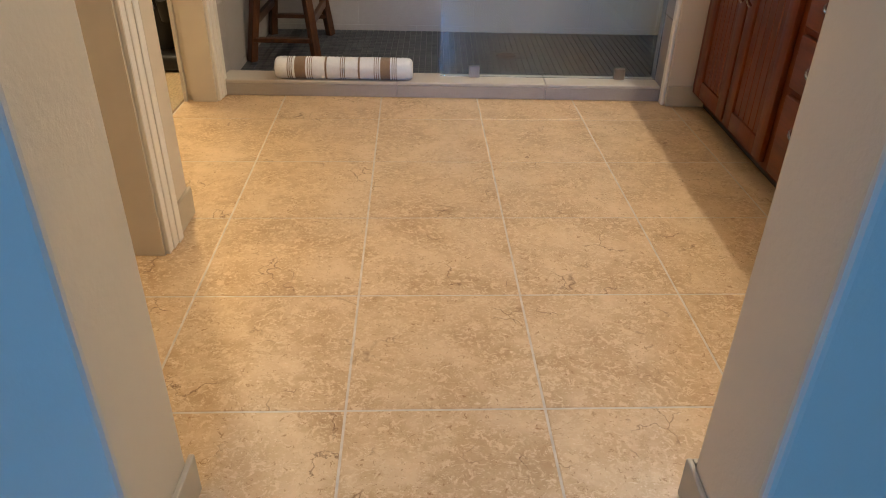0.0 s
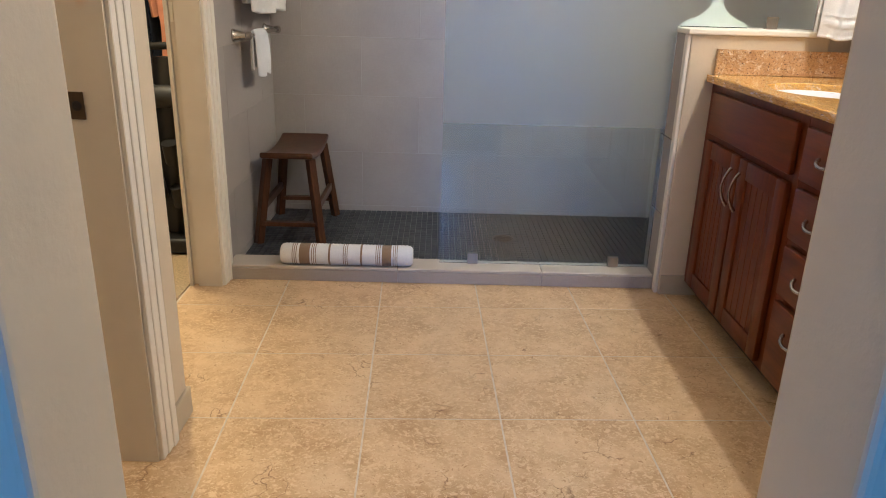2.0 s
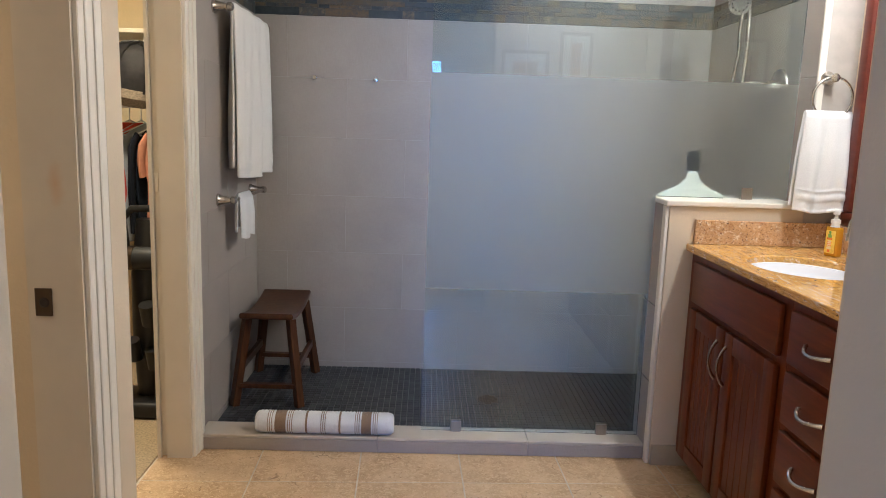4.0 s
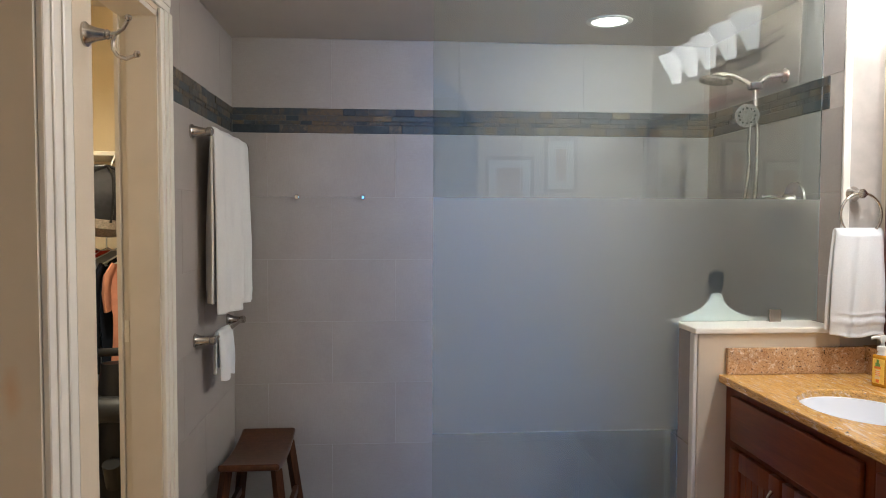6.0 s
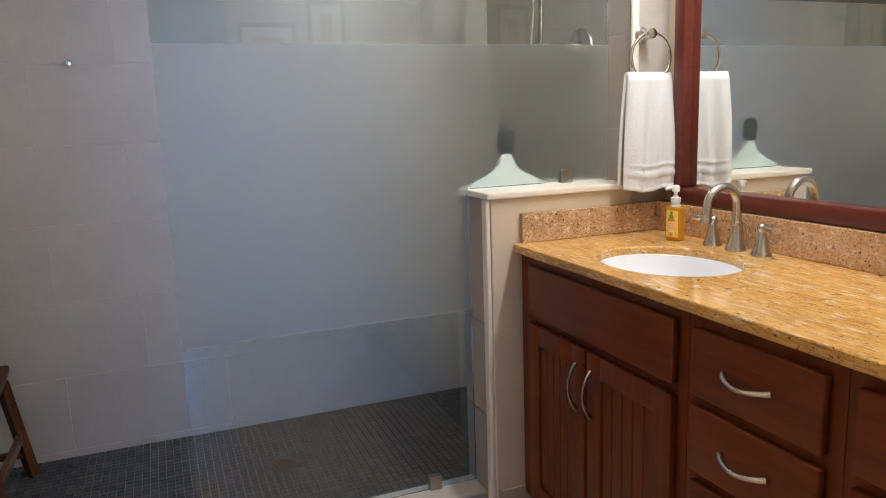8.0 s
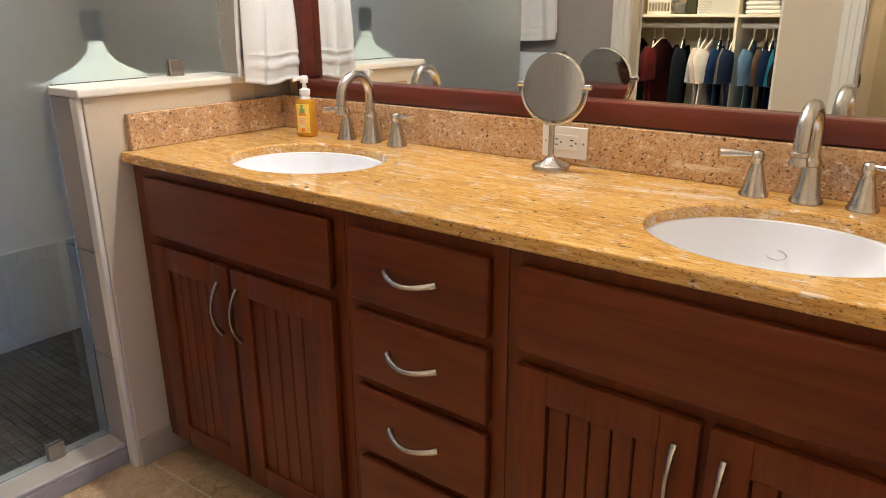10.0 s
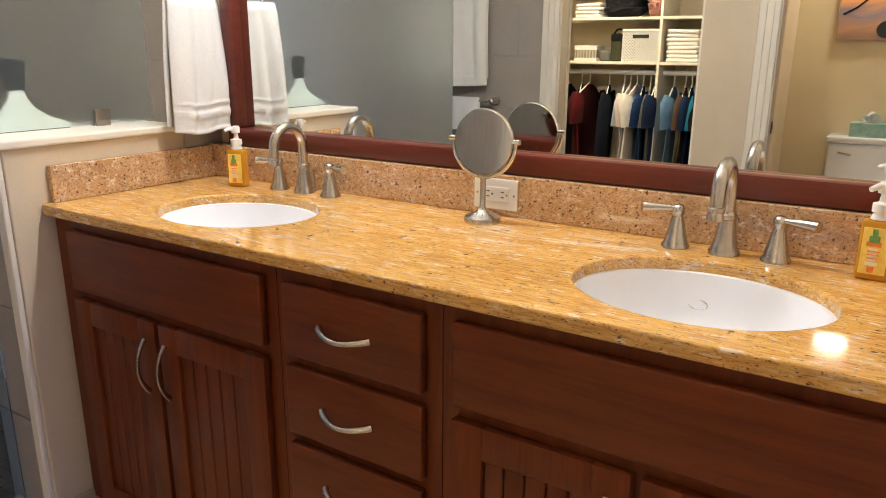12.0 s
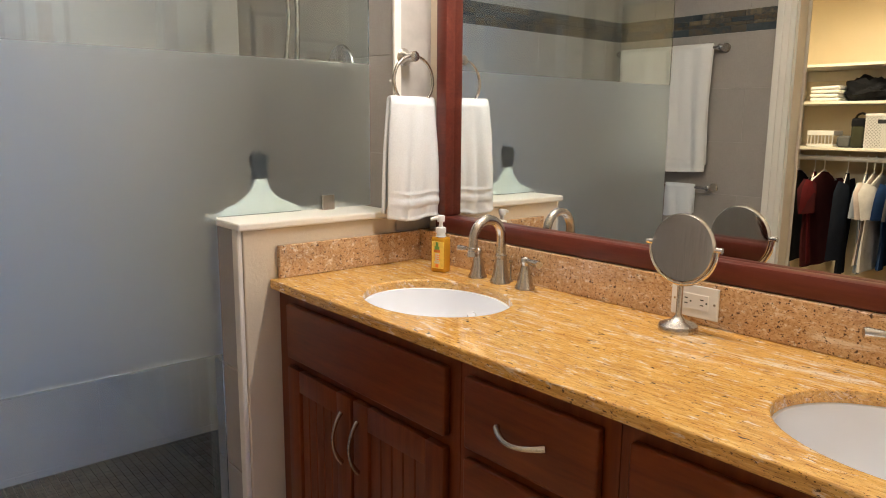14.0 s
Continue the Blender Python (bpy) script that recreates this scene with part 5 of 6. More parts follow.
def garment(kind, colour_name, colour, m, length, seed, group):
    """A shirt on a white hanger; local x is along the hanger, y along the rod, z=0 at the rod's top."""
    rnd = random.Random(seed)
    h = thing("hanger", "white plastic clothes hanger on the closet rod", "hanger", group)
    h.matrix_world = m
    bm = bmesh.new()
    tube(bm, [Vector((0.0, 0, -0.095)), Vector((0.0, 0, -0.035))] + arc((-0.020, 0, -0.012), 0.020, 0, 200, 12, (1, 0, 0), (0, 0, 1)), 0.0032, 8)
    part("hook", bm, "white_plastic", h, smooth=True)
    bm = bmesh.new()
    tube(bm, [(-0.19, 0, -0.165), (-0.10, 0, -0.130), (0.0, 0, -0.092), (0.10, 0, -0.130), (0.19, 0, -0.165), (0.0, 0, -0.175)], 0.0045, 8, closed=True)
    part("bar", bm, "white_plastic", h, smooth=True)
    bm = bmesh.new()
    nx, nz = 16, 18
    ph = rnd.uniform(0, 6)
    sides = []
    for s in (-1, 1):
        grid = []
        for k in range(nz + 1):
            v = k / nz
            z = -0.105 - (length - 0.105) * v
            half = 0.045 + (0.205 - 0.045) * min(1.0, v / 0.16) ** 0.7
            half *= 1.0 + 0.05 * math.sin(3 * v + ph) - (0.03 if v > 0.5 else 0)
            row = []
            for i in range(nx + 1):
                u = -1 + 2 * i / nx
                bulge = 0.016 * math.sqrt(max(0.0, 1 - u * u)) + 0.006 * math.sin(7 * u + ph + 2.2 * v) * v
                row.append(bm.verts.new((half * u, s * (0.003 + bulge * (0.5 + 0.5 * v)) + 0.014 * math.sin(4 * v + ph) * v, z)))
            grid.append(row)
        for a, b in zip(grid, grid[1:]):
            for i in range(nx):
                bm.faces.new((a[i], a[i + 1], b[i + 1], b[i]))
        sides.append(grid)
    for k in range(nz):
        for i in (0, nx):
            bm.faces.new((sides[0][k][i], sides[0][k + 1][i], sides[1][k + 1][i], sides[1][k][i]))
    for sx in (-1, 1):
        sl = 0.20 if kind == "shirt" else 0.48
        pts = [(sx * 0.175, 0, -0.165), (sx * 0.205, 0.004, -0.22), (sx * 0.215, 0.012 * math.sin(ph), -0.165 - sl * 0.6), (sx * 0.205, 0.02 * math.sin(ph), -0.165 - sl)]
        tube(bm, pts, [0.045, 0.060, 0.058, 0.055], 12, 0.30)
    ob = solid(kind, bm, fabric(colour_name, colour), colour_name.replace("_", " ") + " cotton " + kind + " hanging on a white hanger", kind, group, smooth=True)
    ob.matrix_world = m
    return ob


CL = [(3.44, "black", (0.012, 0.012, 0.014), "shirt", 0.72), (3.335, "dark_red", (0.10, 0.010, 0.012), "shirt", 0.70), (3.275, "maroon", (0.055, 0.010, 0.012), "shirt", 0.72), (3.13, "navy_black", (0.010, 0.013, 0.022), "jacket", 0.76),
      (3.02, "pale_blue", (0.42, 0.47, 0.55), "shirt", 0.72), (2.975, "blush_white", (0.62, 0.52, 0.46), "shirt", 0.66), (2.93, "white", (0.66, 0.63, 0.60), "shirt", 0.70), (2.885, "royal_navy", (0.015, 0.04, 0.12), "shirt", 0.68),
      (2.835, "grey", (0.14, 0.135, 0.13), "shirt", 0.62), (2.80, "navy", (0.014, 0.025, 0.065), "shirt", 0.70),
      (2.675, "steel_blue", (0.12, 0.22, 0.38), "shirt", 0.70), (2.60, "brown", (0.11, 0.075, 0.05), "shirt", 0.60), (2.56, "dark_blue", (0.012, 0.028, 0.08), "shirt", 0.66), (2.525, "teal_blue", (0.03, 0.20, 0.32), "shirt", 0.68),
      (2.49, "slate", (0.07, 0.09, 0.12), "shirt", 0.66), (2.455, "black", (0.012, 0.012, 0.014), "shirt", 0.70), (2.405, "charcoal", (0.03, 0.03, 0.033), "shirt", 0.66), (2.32, "grey", (0.14, 0.135, 0.13), "shirt", 0.62)]
for i, (y, nm, col, kind, ln) in enumerate(CL):
    garment(kind, nm, col, pose(SX - 0.12, y - 0.07, 1.144, 0, 0, random.Random(i).uniform(-22, 4)), ln, i, "clothes on the closet rods")
EL = [(-1.425, "coral_red", (0.50, 0.05, 0.035), "shirt", 0.62), (-1.365, "coral_red", (0.50, 0.05, 0.035), "shirt", 0.66), (-1.310, "heather_grey", (0.33, 0.35, 0.38), "shirt", 0.70), (-1.250, "navy_black", (0.010, 0.013, 0.022), "jacket", 0.80),
      (-1.185, "peach", (0.62, 0.28, 0.18), "shirt", 0.62), (-1.125, "heather_grey", (0.33, 0.35, 0.38), "shirt", 0.72), (-1.055, "navy", (0.014, 0.025, 0.065), "shirt", 0.7)]
for i, (x, nm, col, kind, ln) in enumerate(EL):
    garment(kind, nm, col, pose(x, 4.10, 1.388, 0, 0, 90 - random.Random(i + 50).uniform(14, 34)), ln, i + 60, "clothes on the closet end rod")


def folded(name, y0, y1, z, layers, h, mat, label, x0=SX - 0.30, x1=SX - 0.04, seed=0):
    rnd = random.Random(seed)
    t = thing(name, label, "folded linen", at=((x0 + x1) / 2, (y0 + y1) / 2, z))
    for i in range(layers):
        j = rnd.uniform(-0.008, 0.008)
        w, d = (x1 - x0) / 2 * rnd.uniform(0.94, 1.0), (y1 - y0) / 2 * rnd.uniform(0.92, 1.0)
        bm = boxed(-w, w, -d + j, d + j, i * h + 0.0005, (i + 1) * h, bevel=h * 0.45, seg=3)
        for v in bm.verts:
            v.co.z += 0.004 * math.sin(14 * v.co.y + i) * (i + 1) / layers
            v.co.z = max(v.co.z, 0.0005)
        part("sheet", bm, mat, t, smooth=True)
    return t


folded("folded_sheets", 2.450, 2.665, 1.200, 8, 0.026, "cream_towel", "stack of folded white sheets on the closet shelf", seed=1)
folded("folded_sheets", 2.335, 2.435, 1.200, 5, 0.024, "cream_towel", "small stack of folded white linen on the closet shelf", seed=2)
folded("folded_towels", 3.130, 3.320, 1.489, 4, 0.024, "cream_towel", "folded white towels on the upper closet shelf", seed=3)


def pile(name, y0, y1, z, hgt, colour_name, colour, label, seed):
    bm = bmesh.new()
    bmesh.ops.create_icosphere(bm, subdivisions=4, radius=1.0)
    for v in bm.verts:
        p = v.co.copy()
        f = 1 + 0.30 * noise.noise(p * 2.2 + Vector((seed, 0, 0))) + 0.12 * noise.noise(p * 6 + Vector((seed, 3, 0)))
        v.co = Vector((p.x * 0.13 * f, p.y * (y1 - y0) / 2 * f, max(0.0005, (p.z * 0.5 + 0.42) * hgt * f)))
    ob = solid(name, bm, fabric(colour_name, colour), label, "clothing", smooth=True)
    ob.location = (SX - 0.17, (y0 + y1) / 2, z)
    return ob


pile("folded_garment", 2.850, 3.140, 1.489, 0.155, "black", (0.012, 0.012, 0.014), "heap of black clothing on the upper closet shelf", 2.0)
pile("folded_garment", 2.700, 2.820, 1.489, 0.13, "pink_print", (0.42, 0.20, 0.17), "crumpled pink printed cloth on the closet shelf", 7.0)
M["blue_ball"] = plain("blue_vinyl", (0.02, 0.20, 0.42), 0.35)
bm = bmesh.new()
lathe(bm, [(0.0, 0.0), (0.05, 0.006), (0.085, 0.04), (0.095, 0.09), (0.085, 0.14), (0.05, 0.175), (0.0, 0.18)], n=30)
ob = solid("blue_cap", bm, "blue_ball", "round blue cap on the upper closet shelf", "cap", smooth=True)
ob.location = (SX - 0.16, 2.285, 1.4895)

# laundry basket with a pierced front, small bin, bag


def lattice_basket(y0, y1, z, h, depth, label):
    b = thing("storage_basket", label, "basket", at=(SX - 0.03, (y0 + y1) / 2, z))
    hw = (y1 - y0) / 2
    part("back", boxed(-depth, -depth + 0.004, -hw, hw, 0.004, h), "white_plastic", b)
    part("bottom", boxed(-depth, 0, -hw, hw, 0.0005, 0.004), "white_plastic", b)
    for y in (-hw, hw - 0.004):
        part("side", boxed(-depth + 0.004, -0.004, y, y + 0.004, 0.004, h), "white_plastic", b)
    part("rim", boxed(-0.006, 0.003, -hw - 0.003, hw + 0.003, h - 0.016, h, bevel=0.002), "white_plastic", b)
    bm = bmesh.new()
    step = 0.020
    n = int((2 * hw + h) / step) + 1
    for i in range(n):
        for s in (-1, 1):
            p0 = Vector((0, -hw + i * step if s > 0 else hw - i * step, 0.004))
            d = Vector((0, -s, 1)).normalized()
            ln = (h - 0.016) / d.z
            q = p0 + d * ln
            ends = sorted((lim - p0.y) / d.y for lim in (-hw, hw))
            lo, hi = max(0.0, ends[0]), min(ln, ends[1])
            if hi - lo < 0.005:
                continue
            a, c = p0 + d * lo, p0 + d * hi
            tube(bm, [a + Vector((-0.002, 0, 0)), c + Vector((-0.002, 0, 0))], 0.0032, 4)
    part("lattice_front", bm, "white_plastic", b, "pierced diagonal lattice")
    part("handle_slot", boxed(-0.001, 0.002, -0.055, 0.055, h - 0.060, h - 0.036, bevel=0.001), "dark_grey", b, "dark handle slot")
    return b


lattice_basket(2.705, 2.955, 1.2005, 0.212, 0.27, "white plastic basket with a pierced lattice front")
sb = thing("small_basket", "small white slatted plastic bin with loose things", "basket", at=(SX - 0.10, 3.215, 1.2005))
part("base", boxed(-0.07, 0.07, -0.075, 0.075, 0.0005, 0.006), "white_plastic", sb)
for y0, y1, x0, x1 in ((-0.082, 0.082, 0.066, 0.072), (-0.082, 0.082, -0.072, -0.066), (-0.082, -0.076, -0.066, 0.066), (0.076, 0.082, -0.066, 0.066)):
    part("rim", boxed(x0, x1, y0, y1, 0.075, 0.105, bevel=0.002), "white_plastic", sb)
    part("lower_rim", boxed(x0, x1, y0, y1, 0.004, 0.018, bevel=0.001), "white_plastic", sb)
for i in range(8):
    y = -0.076 + 0.0217 * i
    part("slat", boxed(0.066, 0.071, y - 0.003, y + 0.003, 0.015, 0.080), "white_plastic", sb)
tin = solid("grey_pouch", boxed(-0.06, 0.06, -0.04, 0.04, 0.0005, 0.075, bevel=0.02, seg=3), fabric("grey", (0.14, 0.135, 0.13)), "soft grey pouch beside the small bin", "pouch", smooth=True)
tin.location = (SX - 0.11, 3.085, 1.2005)
bag = thing("olive_bag", "olive and black canvas bag on the closet shelf", "bag", at=(SX - 0.13, 3.002, 1.2005))
part("body", boxed(-0.09, 0.09, -0.038, 0.038, 0.0005, 0.165, bevel=0.015, seg=3), fabric("olive", (0.055, 0.055, 0.030)), bag, smooth=True)
part("flap", boxed(-0.092, 0.092, -0.040, 0.040, 0.125, 0.185, bevel=0.015, seg=3), fabric("black", (0.012, 0.012, 0.014)), bag, "black flap", True)
bm = bmesh.new()
tube(bm, arc((0.03, 0, 0.18), 0.034, 0, 180, 14, (0, 1, 0), (0, 0, 1)), 0.007, 8)
part("handle", bm, "black", bag, smooth=True)

# dark mesh cap hanging below the end shelf, boxes and a vacuum cleaner on the floor
M["black_mesh"] = plain("black_mesh", (0.009, 0.008, 0.011), 0.7, vary=0.6, scale=40, grain=500, relief=0.6)
M["tan_straw"] = plain("tan_straw", (0.30, 0.25, 0.20), 0.8, vary=0.3, scale=120, relief=0.6)
cap = thing("mesh_hat", "black mesh hat with a tan brim hanging in the closet", "hat", at=(-1.335, 3.93, 1.405))
bm = bmesh.new()
lathe(bm, [(0.150, 0.02), (0.150, 0.09), (0.140, 0.16), (0.115, 0.215), (0.075, 0.25), (0.0, 0.265)], pose(0, 0, 0, 8, 12, 0), 28)
part("crown", bm, "black_mesh", cap, smooth=True)
bm = bmesh.new()
lathe(bm, [(0.100, -0.03), (0.152, 0.02), (0.153, 0.06), (0.146, 0.06), (0.145, 0.02), (0.092, -0.03)], pose(0, 0, 0, 8, 12, 0), 28)
part("brim", bm, "tan_straw", cap, "tan woven brim", True)
bm = bmesh.new()
for i in range(7):
    a = 2 * math.pi * i / 7
    tube(bm, [pose(0, 0, 0, 8, 12, 0) @ Vector((r * math.cos(a), r * math.sin(a), z)) for r, z in ((0.152, 0.05), (0.151, 0.10), (0.140, 0.165), (0.114, 0.22), (0.07, 0.256), (0.005, 0.27))], 0.006, 6)
part("seam_tape", bm, "black", cap, smooth=True)
bm = bmesh.new()
tube(bm, [(0.05, 0.0, 0.24), (0.055, 0.03, 0.29), (0.05, 0.10, 0.335)], 0.004, 6)
part("loop", bm, "white_plastic", cap, "white hanging hook", True)

vac = thing("vacuum_cleaner", "black upright vacuum cleaner standing in the closet", "vacuum cleaner", at=(-1.12, 3.45, 0.008))
part("floor_head", boxed(-0.13, 0.13, -0.14, 0.10, 0.001, 0.075, bevel=0.02, seg=3), "black", vac, smooth=True)
bm = bmesh.new()
tube(bm, [(0, 0, 0.06), (0.0, 0.03, 0.35), (0.0, 0.05, 0.62), (0.0, 0.06, 0.86)], [0.045, 0.07, 0.075, 0.05], 20)
part("body", bm, "black", vac, smooth=True)
bm = bmesh.new()
lathe(bm, [(0.0, -0.10), (0.047, -0.10), (0.05, -0.09), (0.05, 0.09), (0.047, 0.10), (0.0, 0.10)], pose(0.0, -0.045, 0.70, 0, 90), 28)
part("dust_canister", bm, "dark_grey", vac, "smoky grey canister", True)
bm = bmesh.new()
lathe(bm, [(0.051, -0.02), (0.053, -0.018), (0.053, 0.018), (0.051, 0.02)], pose(-0.04, -0.045, 0.70, 0, 90), 28)
part("canister_ring", bm, "bronze", vac, "bronze ring", True)
bm = bmesh.new()
tube(bm, [(-0.09, 0.03, 0.72), (-0.10, 0.03, 0.86), (-0.06, 0.03, 0.905), (0.05, 0.03, 0.91), (0.09, 0.03, 0.88)], 0.017, 12)
part("handle", bm, "black", vac, smooth=True)
for x, z, r in ((0.04, 0.46, 0.035), (-0.03, 0.30, 0.03), (0.05, 0.26, 0.026)):
    bm = bmesh.new()
    lathe(bm, [(0.0, -0.05), (r, -0.05), (r, 0.05), (0.0, 0.05)], pose(x, -0.075, z, 20, 0), 18)
    part("attachment", bm, "black", vac, smooth=True)
M["carton"] = plain("beige_storage_box", (0.42, 0.36, 0.27), 0.7, vary=0.1)
for x, y, z, w, d, h in ((-1.16, 4.14, 0.008, 0.20, 0.18, 0.30), (-1.17, 4.14, 0.309, 0.19, 0.17, 0.22)):
    bx = thing("storage_box", "beige lidded storage box on the closet floor", "box", "closet boxes", at=(x, y, z))
    part("carton", boxed(-w, w, -d, d, 0.0005, h * 0.8, bevel=0.006), "carton", bx)
    part("lid", boxed(-w - 0.006, w + 0.006, -d - 0.006, d + 0.006, h * 0.78, h, bevel=0.006), "carton", bx)

# ---- toilet room ----
toilet = thing("toilet", "off-white toilet with a lidded tank", "toilet", at=(-2.155, 1.425, 0))
part("tank", boxed(0.006, 0.19, -0.225, 0.225, 0.36, 0.722, bevel=0.025, seg=3), "porcelain", toilet, smooth=True)
part("tank_lid", boxed(0.0, 0.205, -0.24, 0.24, 0.724, 0.764, bevel=0.012, seg=3), "porcelain", toilet, smooth=True)
bm = bmesh.new()
lathe(bm, [(0.0, 0.0), (0.13, 0.0), (0.12, 0.06), (0.11, 0.18), (0.16, 0.30), (0.20, 0.375), (0.20, 0.40), (0.0, 0.40)], pose(0.40, 0, 0), 32)
bmesh.ops.scale(bm, vec=(1.25, 1, 1), verts=bm.verts, space=Matrix.Translation((-0.40, 0, 0)))
part("bowl", bm, "porcelain", toilet, smooth=True)
bm = bmesh.new()
lathe(bm, [(0.0, 0.402), (0.19, 0.402), (0.20, 0.41), (0.19, 0.425), (0.0, 0.43)], pose(0.40, 0, 0), 32)
bmesh.ops.scale(bm, vec=(1.2, 1, 1), verts=bm.verts, space=Matrix.Translation((-0.40, 0, 0)))
part("seat_lid", bm, "white_plastic", toilet, smooth=True)
bm = bmesh.new()
tube(bm, [(0.19, 0.16, 0.665), (0.205, 0.16, 0.665), (0.21, 0.12, 0.66), (0.208, 0.09, 0.655)], 0.007, 8)
part("flush_lever", bm, "chrome", toilet, smooth=True)
M["teal_print"] = random_mat("teal_leaf_print", [(0.0, (0.55, 0.66, 0.60)), (0.5, (0.10, 0.38, 0.34)), (1.0, (0.04, 0.22, 0.22))], 0.5, 0.9, 22, 0.05)
tb = thing("tissue_box", "teal leaf-patterned tissue box on the toilet tank", "tissue box", at=(-2.05, 1.430, 0.7645))
part("carton", boxed(-0.06, 0.06, -0.115, 0.115, 0.0, 0.085, bevel=0.003), "teal_print", tb)
bm = bmesh.new()
for s in (-1, 1):
    rows = []
    for k in range(7):
        v = k / 6
        rows.append([bm.verts.new((0.03 * s * v + 0.012 * math.sin(5 * u + 3 * v), 0.055 * u * (0.6 + 0.7 * v * (1 - v) * 2) - 0.01 * s, 0.082 + 0.075 * v - 0.03 * v * v * abs(u))) for u in [i / 5 - 1 for i in range(11)]])
    for a, b in zip(rows, rows[1:]):
        for i in range(10):
            bm.faces.new((a[i], a[i + 1], b[i + 1], b[i]))
ts = part("tissue", bm, "towel", tb, "white tissue pulled up", True)
so = ts.modifiers.new("thick", "SOLIDIFY")
so.thickness = 0.0012

# beach painting
mm, tt, bb = nodes_of("sunset_beach_paint", 0.6)
g = tt.nodes.new("ShaderNodeTexCoord")
sp = tt.nodes.new("ShaderNodeSeparateXYZ")
tt.links.new(g.outputs["Object"], sp.inputs[0])
nn = noise_of(tt, coords(tt, (3, 6, 20)), 1.0, 5)
ad = node(tt, "Math")
ad.operation = "MULTIPLY_ADD"
ad.inputs[1].default_value = 0.14
tt.links.new(nn, ad.inputs[0])
tt.links.new(sp.outputs["Z"], ad.inputs[2])
mr = node(tt, "MapRange", From_Min=-0.18, From_Max=0.36)
tt.links.new(ad.outputs[0], mr.inputs[0])
tt.links.new(ramp(tt, mr.outputs[0], [(0.0, (0.20, 0.13, 0.16)), (0.22, (0.55, 0.30, 0.16)), (0.36, (0.30, 0.24, 0.32)), (0.52, (0.85, 0.42, 0.14)), (0.66, (0.72, 0.40, 0.42)), (1.0, (0.22, 0.26, 0.46))]), bb.inputs["Base Color"])
M["beach"] = mm
pa = thing("beach_painting", "canvas painting of a palm beach at sunset", "painting", at=(-2.159, 1.471, 1.555))
part("canvas", boxed(0.0, 0.03, -0.235, 0.235, -0.212, 0.32, bevel=0.002), "beach", pa)
bm = bmesh.new()
tube(bm, [(0.0315, 0.21, -0.06), (0.0315, 0.14, -0.02), (0.0315, 0.06, 0.05), (0.0315, 0.02, 0.14), (0.0315, 0.01, 0.20)], [0.010, 0.008, 0.007, 0.006, 0.005], 8, 0.2)
for i in range(9):
    a = i * 0.70
    tube(bm, [(0.0315, 0.01, 0.20), (0.0315, 0.01 + 0.07 * math.cos(a), 0.20 + 0.06 * math.sin(a)), (0.0315, 0.01 + 0.13 * math.cos(a), 0.18 + 0.07 * math.sin(a))], [0.006, 0.016, 0.002], 6, 0.15)
part("palm", bm, "black", pa, "dark painted palm")
bm = bmesh.new()
lathe(bm, [(0.0, -0.001), (0.05, -0.001), (0.05, 0.001), (0.0, 0.001)], pose(0.031, -0.03, -0.15, 0, 90), 16)
part("rock", bm, "slate_blue", pa, "dark painted rock")

# bedroom window
wd = thing("bedroom_window", "white window frame in the bedroom wall", "window", at=(-0.33, -3.5, 0.75))
for a in ((-0.63, 0.63, 0.0, 0.05), (-0.63, 0.63, 1.40, 1.45), (-0.63, -0.58, 0.05, 1.40), (0.58, 0.63, 0.05, 1.40), (-0.02, 0.02, 0.05, 1.40)):
    part("frame_bar", boxed(a[0], a[1], 0.085, 0.12, a[2], a[3], bevel=0.003), "trim", wd)
M["dark_mortar"] = plain("dark_mortar", (0.10, 0.095, 0.088), 0.9, vary=0.15, scale=30)

# ---- tiles, last ----
X_LINE, Y_LINE, PITCH, TURN = -0.083, 1.6285, 0.3945, radians(1.65)
for i in range(-6, 5):
    for j in range(-3, 4):
        u, v = (i + 0.5) * PITCH, (j + 0.5) * PITCH
        x, y = X_LINE + u * math.cos(TURN) - v * math.sin(TURN), Y_LINE + u * math.sin(TURN) + v * math.cos(TURN)
        if x > FACE + 0.22 or x < LEFT - 1.6 or y < 0.66 or y > CURB_Y + 0.12 or (x < SHOWER_L - 0.22 and y > 2.1):
            continue
        ob = piece("tile", floor, (PITCH - 0.005, PITCH - 0.005, 0.008), (x, y, -0.004), "floor", 0.0014)
        ob.rotation_euler = (0, 0, TURN)

ROWS_Z = [0.004, 0.038, 0.339, 0.640, 0.940, 1.240, 1.540, 1.842]
TOP_Z = [1.962, SHOWER_CEIL]


def tile_rows():
    rows = [(a, b, k % 2) for k, (a, b) in enumerate(zip(ROWS_Z, ROWS_Z[1:]))]
    return rows + [(TOP_Z[0], TOP_Z[1], 1)]


def cut(a, b, first, step):
    k = math.floor((a - first) / step)
    out = []
    while first + k * step < b:
        lo, hi = max(a, first + k * step), min(b, first + (k + 1) * step)
        if hi - lo > 0.01:
            out.append((lo, hi))
        k += 1
    return out


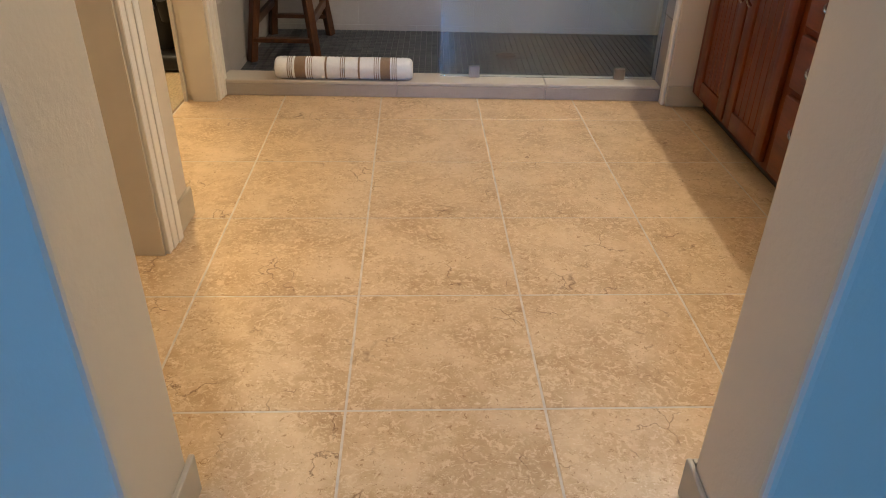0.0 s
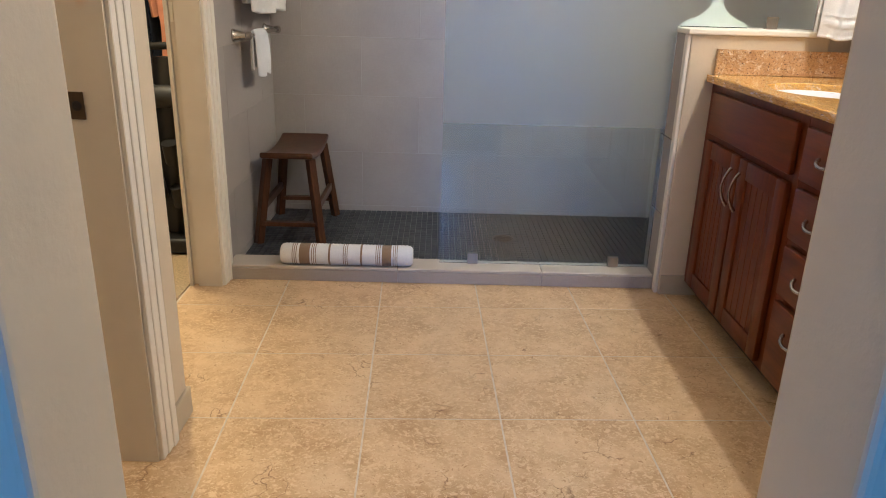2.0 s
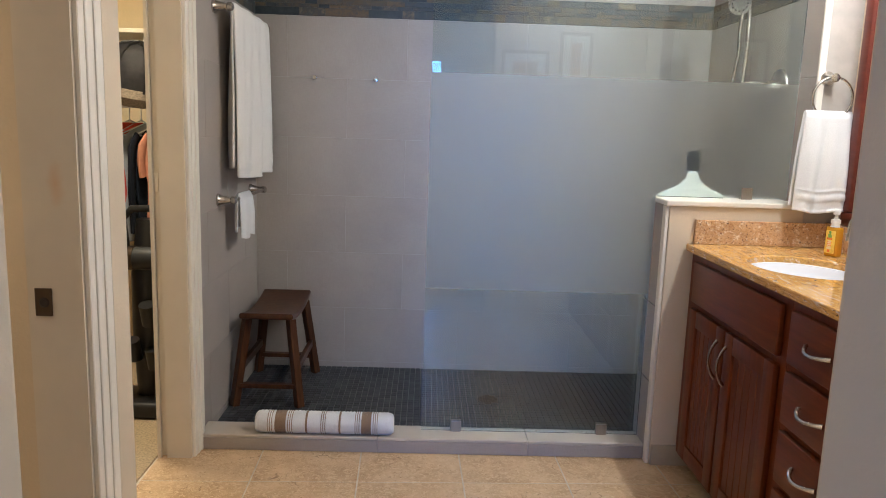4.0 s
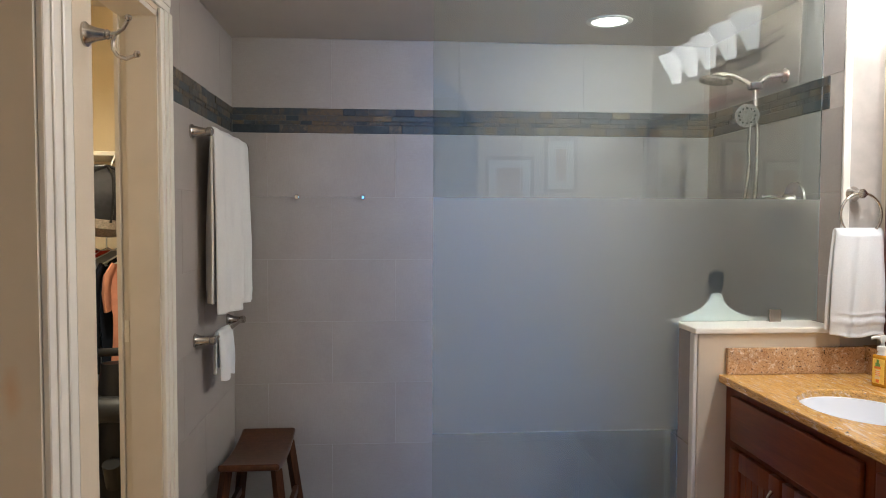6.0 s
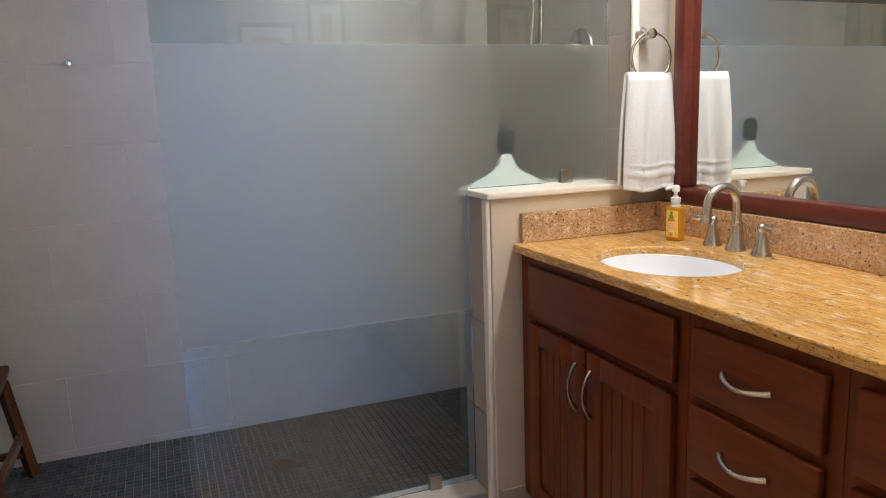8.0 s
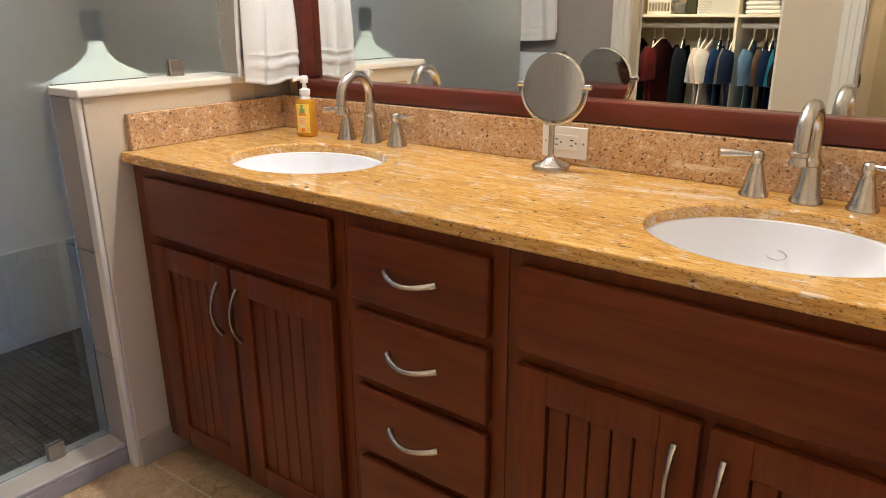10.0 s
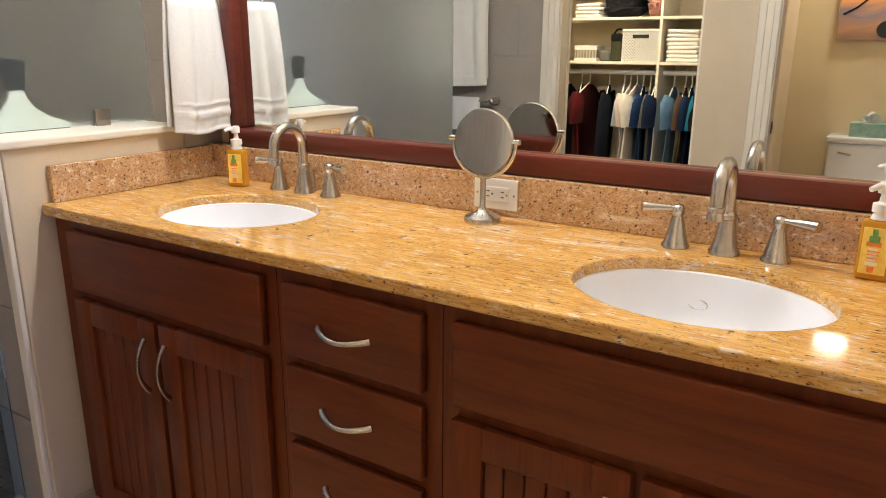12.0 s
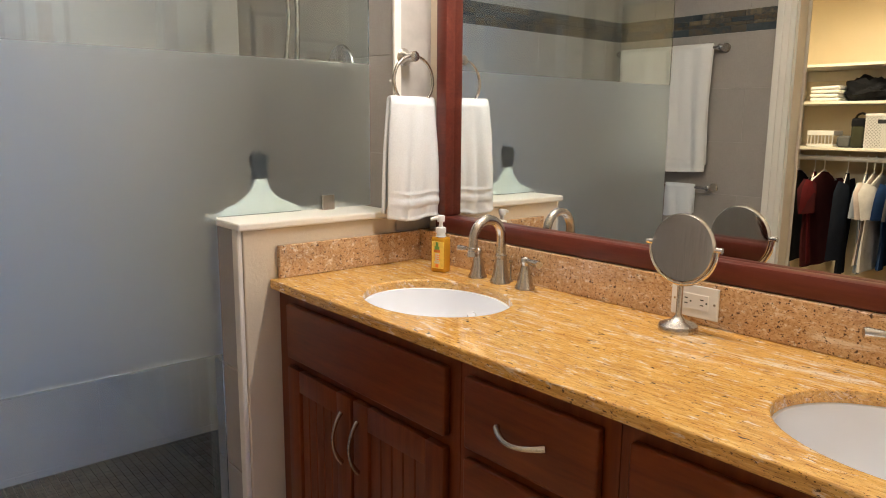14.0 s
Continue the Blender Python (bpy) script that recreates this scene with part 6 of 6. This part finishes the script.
G = 0.0017
for z0, z1, odd in tile_rows():
    for a, b in cut(SHOWER_L, SHOWER_R, -0.007 if not odd else -0.312, 0.61):
        piece("tile", wall_back, (b - a - G, 0.010, z1 - z0 - G), ((a + b) / 2, BACK + 0.006, (z0 + z1) / 2), "tile", 0.001)
    for a, b in cut(3.090, BACK, 3.24 if odd else 3.54, 0.61):
        piece("tile", wall_left_shower, (0.010, b - a - G, z1 - z0 - G), (SHOWER_L - 0.006, (a + b) / 2, (z0 + z1) / 2), "tile", 0.001)
    for a, b in cut(PONY_Y0 + 0.01, BACK, 3.30 if odd else 3.60, 0.61):
        piece("tile", wall_right_shower, (0.010, b - a - G, z1 - z0 - G), (SHOWER_R + 0.006, (a + b) / 2, (z0 + z1) / 2), "tile", 0.001)

# slate band
rnd = random.Random(5)


def band(parent, a, b, place):
    z = ROWS_Z[-1] + 0.001
    for h in (0.040, 0.018, 0.026, 0.034):
        s = a
        while s < b - 0.004:
            w = rnd.choice((0.06, 0.09, 0.13, 0.17, 0.22)) * (0.6 if h < 0.02 else 1.0)
            if b - s - w < 0.03:
                w = b - s
            d = rnd.choice((0.009, 0.0105, 0.012))
            place(parent, s + w / 2, w - 0.0013, z + h / 2, h - 0.0013, d)
            s += w
        z += h + 0.0003


band(wall_back, SHOWER_L, SHOWER_R, lambda p, s, w, z, h, d: piece("slate_strip", p, (w, d, h), (s, BACK + 0.0098 - d / 2, z), "slate"))
band(wall_left_shower, 3.090, BACK, lambda p, s, w, z, h, d: piece("slate_strip", p, (d, w, h), (SHOWER_L - 0.0098 + d / 2, s, z), "slate"))
band(wall_right_shower, 3.10, BACK, lambda p, s, w, z, h, d: piece("slate_strip", p, (d, w, h), (SHOWER_R + 0.0098 - d / 2, s, z), "slate"))

BZ, BH = ROWS_Z[-1] + 0.060, 0.118
piece("mortar_bed", wall_back, (SHOWER_R - SHOWER_L, 0.004, BH), ((SHOWER_L + SHOWER_R) / 2, BACK + 0.0038, BZ), "dark_mortar")
piece("mortar_bed", wall_left_shower, (0.004, BACK - 3.090, BH), (SHOWER_L - 0.0038, (BACK + 3.090) / 2, BZ), "dark_mortar")
piece("mortar_bed", wall_right_shower, (0.004, BACK - 3.10, BH), (SHOWER_R + 0.0038, (BACK + 3.10) / 2, BZ), "dark_mortar")

# mosaic floor
S = 0.0285
verts, faces = [], []
count = 0
nx, ny = int((SHOWER_R - SHOWER_L) / S), int((BACK - CURB_Y - 0.12) / S)
for i in range(nx + 1):
    for j in range(ny + 1):
        x, y = SHOWER_L + (i + 0.5) * S, CURB_Y + 0.122 + (j + 0.5) * S
        w = min(S, SHOWER_R - x + S / 2) - 0.0024
        d = min(S, BACK - y + S / 2) - 0.0024
        if w < 0.004 or d < 0.004 or (x > PONY_X - S / 2 and y < PONY_Y1 + S / 2):
            continue
        if math.hypot(x - 0.437, y - 3.660) < 0.062:
            continue
        if j < 6 and i < 48 and w > 0.025 and d > 0.025:
            piece("mosaic_tile", shower_floor, (S - 0.0024, S - 0.0024, 0.006), (x, y, 0.0065), "mosaic", 0.0008)
            continue
        cx, cy = x - S / 2 + w / 2 + 0.0014, y - S / 2 + d / 2 + 0.0014
        k = len(verts)
        for q, hgt in ((0.0, 0.004), (0.0, 0.0087), (0.0009, 0.0095)):
            a, b = w / 2 - q, d / 2 - q
            verts += [(cx - a, cy - b, hgt), (cx + a, cy - b, hgt), (cx + a, cy + b, hgt), (cx - a, cy + b, hgt)]
        for r in (0, 4):
            for e in range(4):
                faces.append((k + r + e, k + r + (e + 1) % 4, k + r + 4 + (e + 1) % 4, k + r + 4 + e))
        faces.append((k + 8, k + 9, k + 10, k + 11))
me = bpy.data.meshes.new("mosaic_field")
me.from_pydata(verts, [], faces)
me.materials.append(M["mosaic_rest"])
ob = new("mosaic_field", me)
ob.parent = shower_floor
tagged(ob, "charcoal mosaic tiles of the shower floor", kind="stuff")
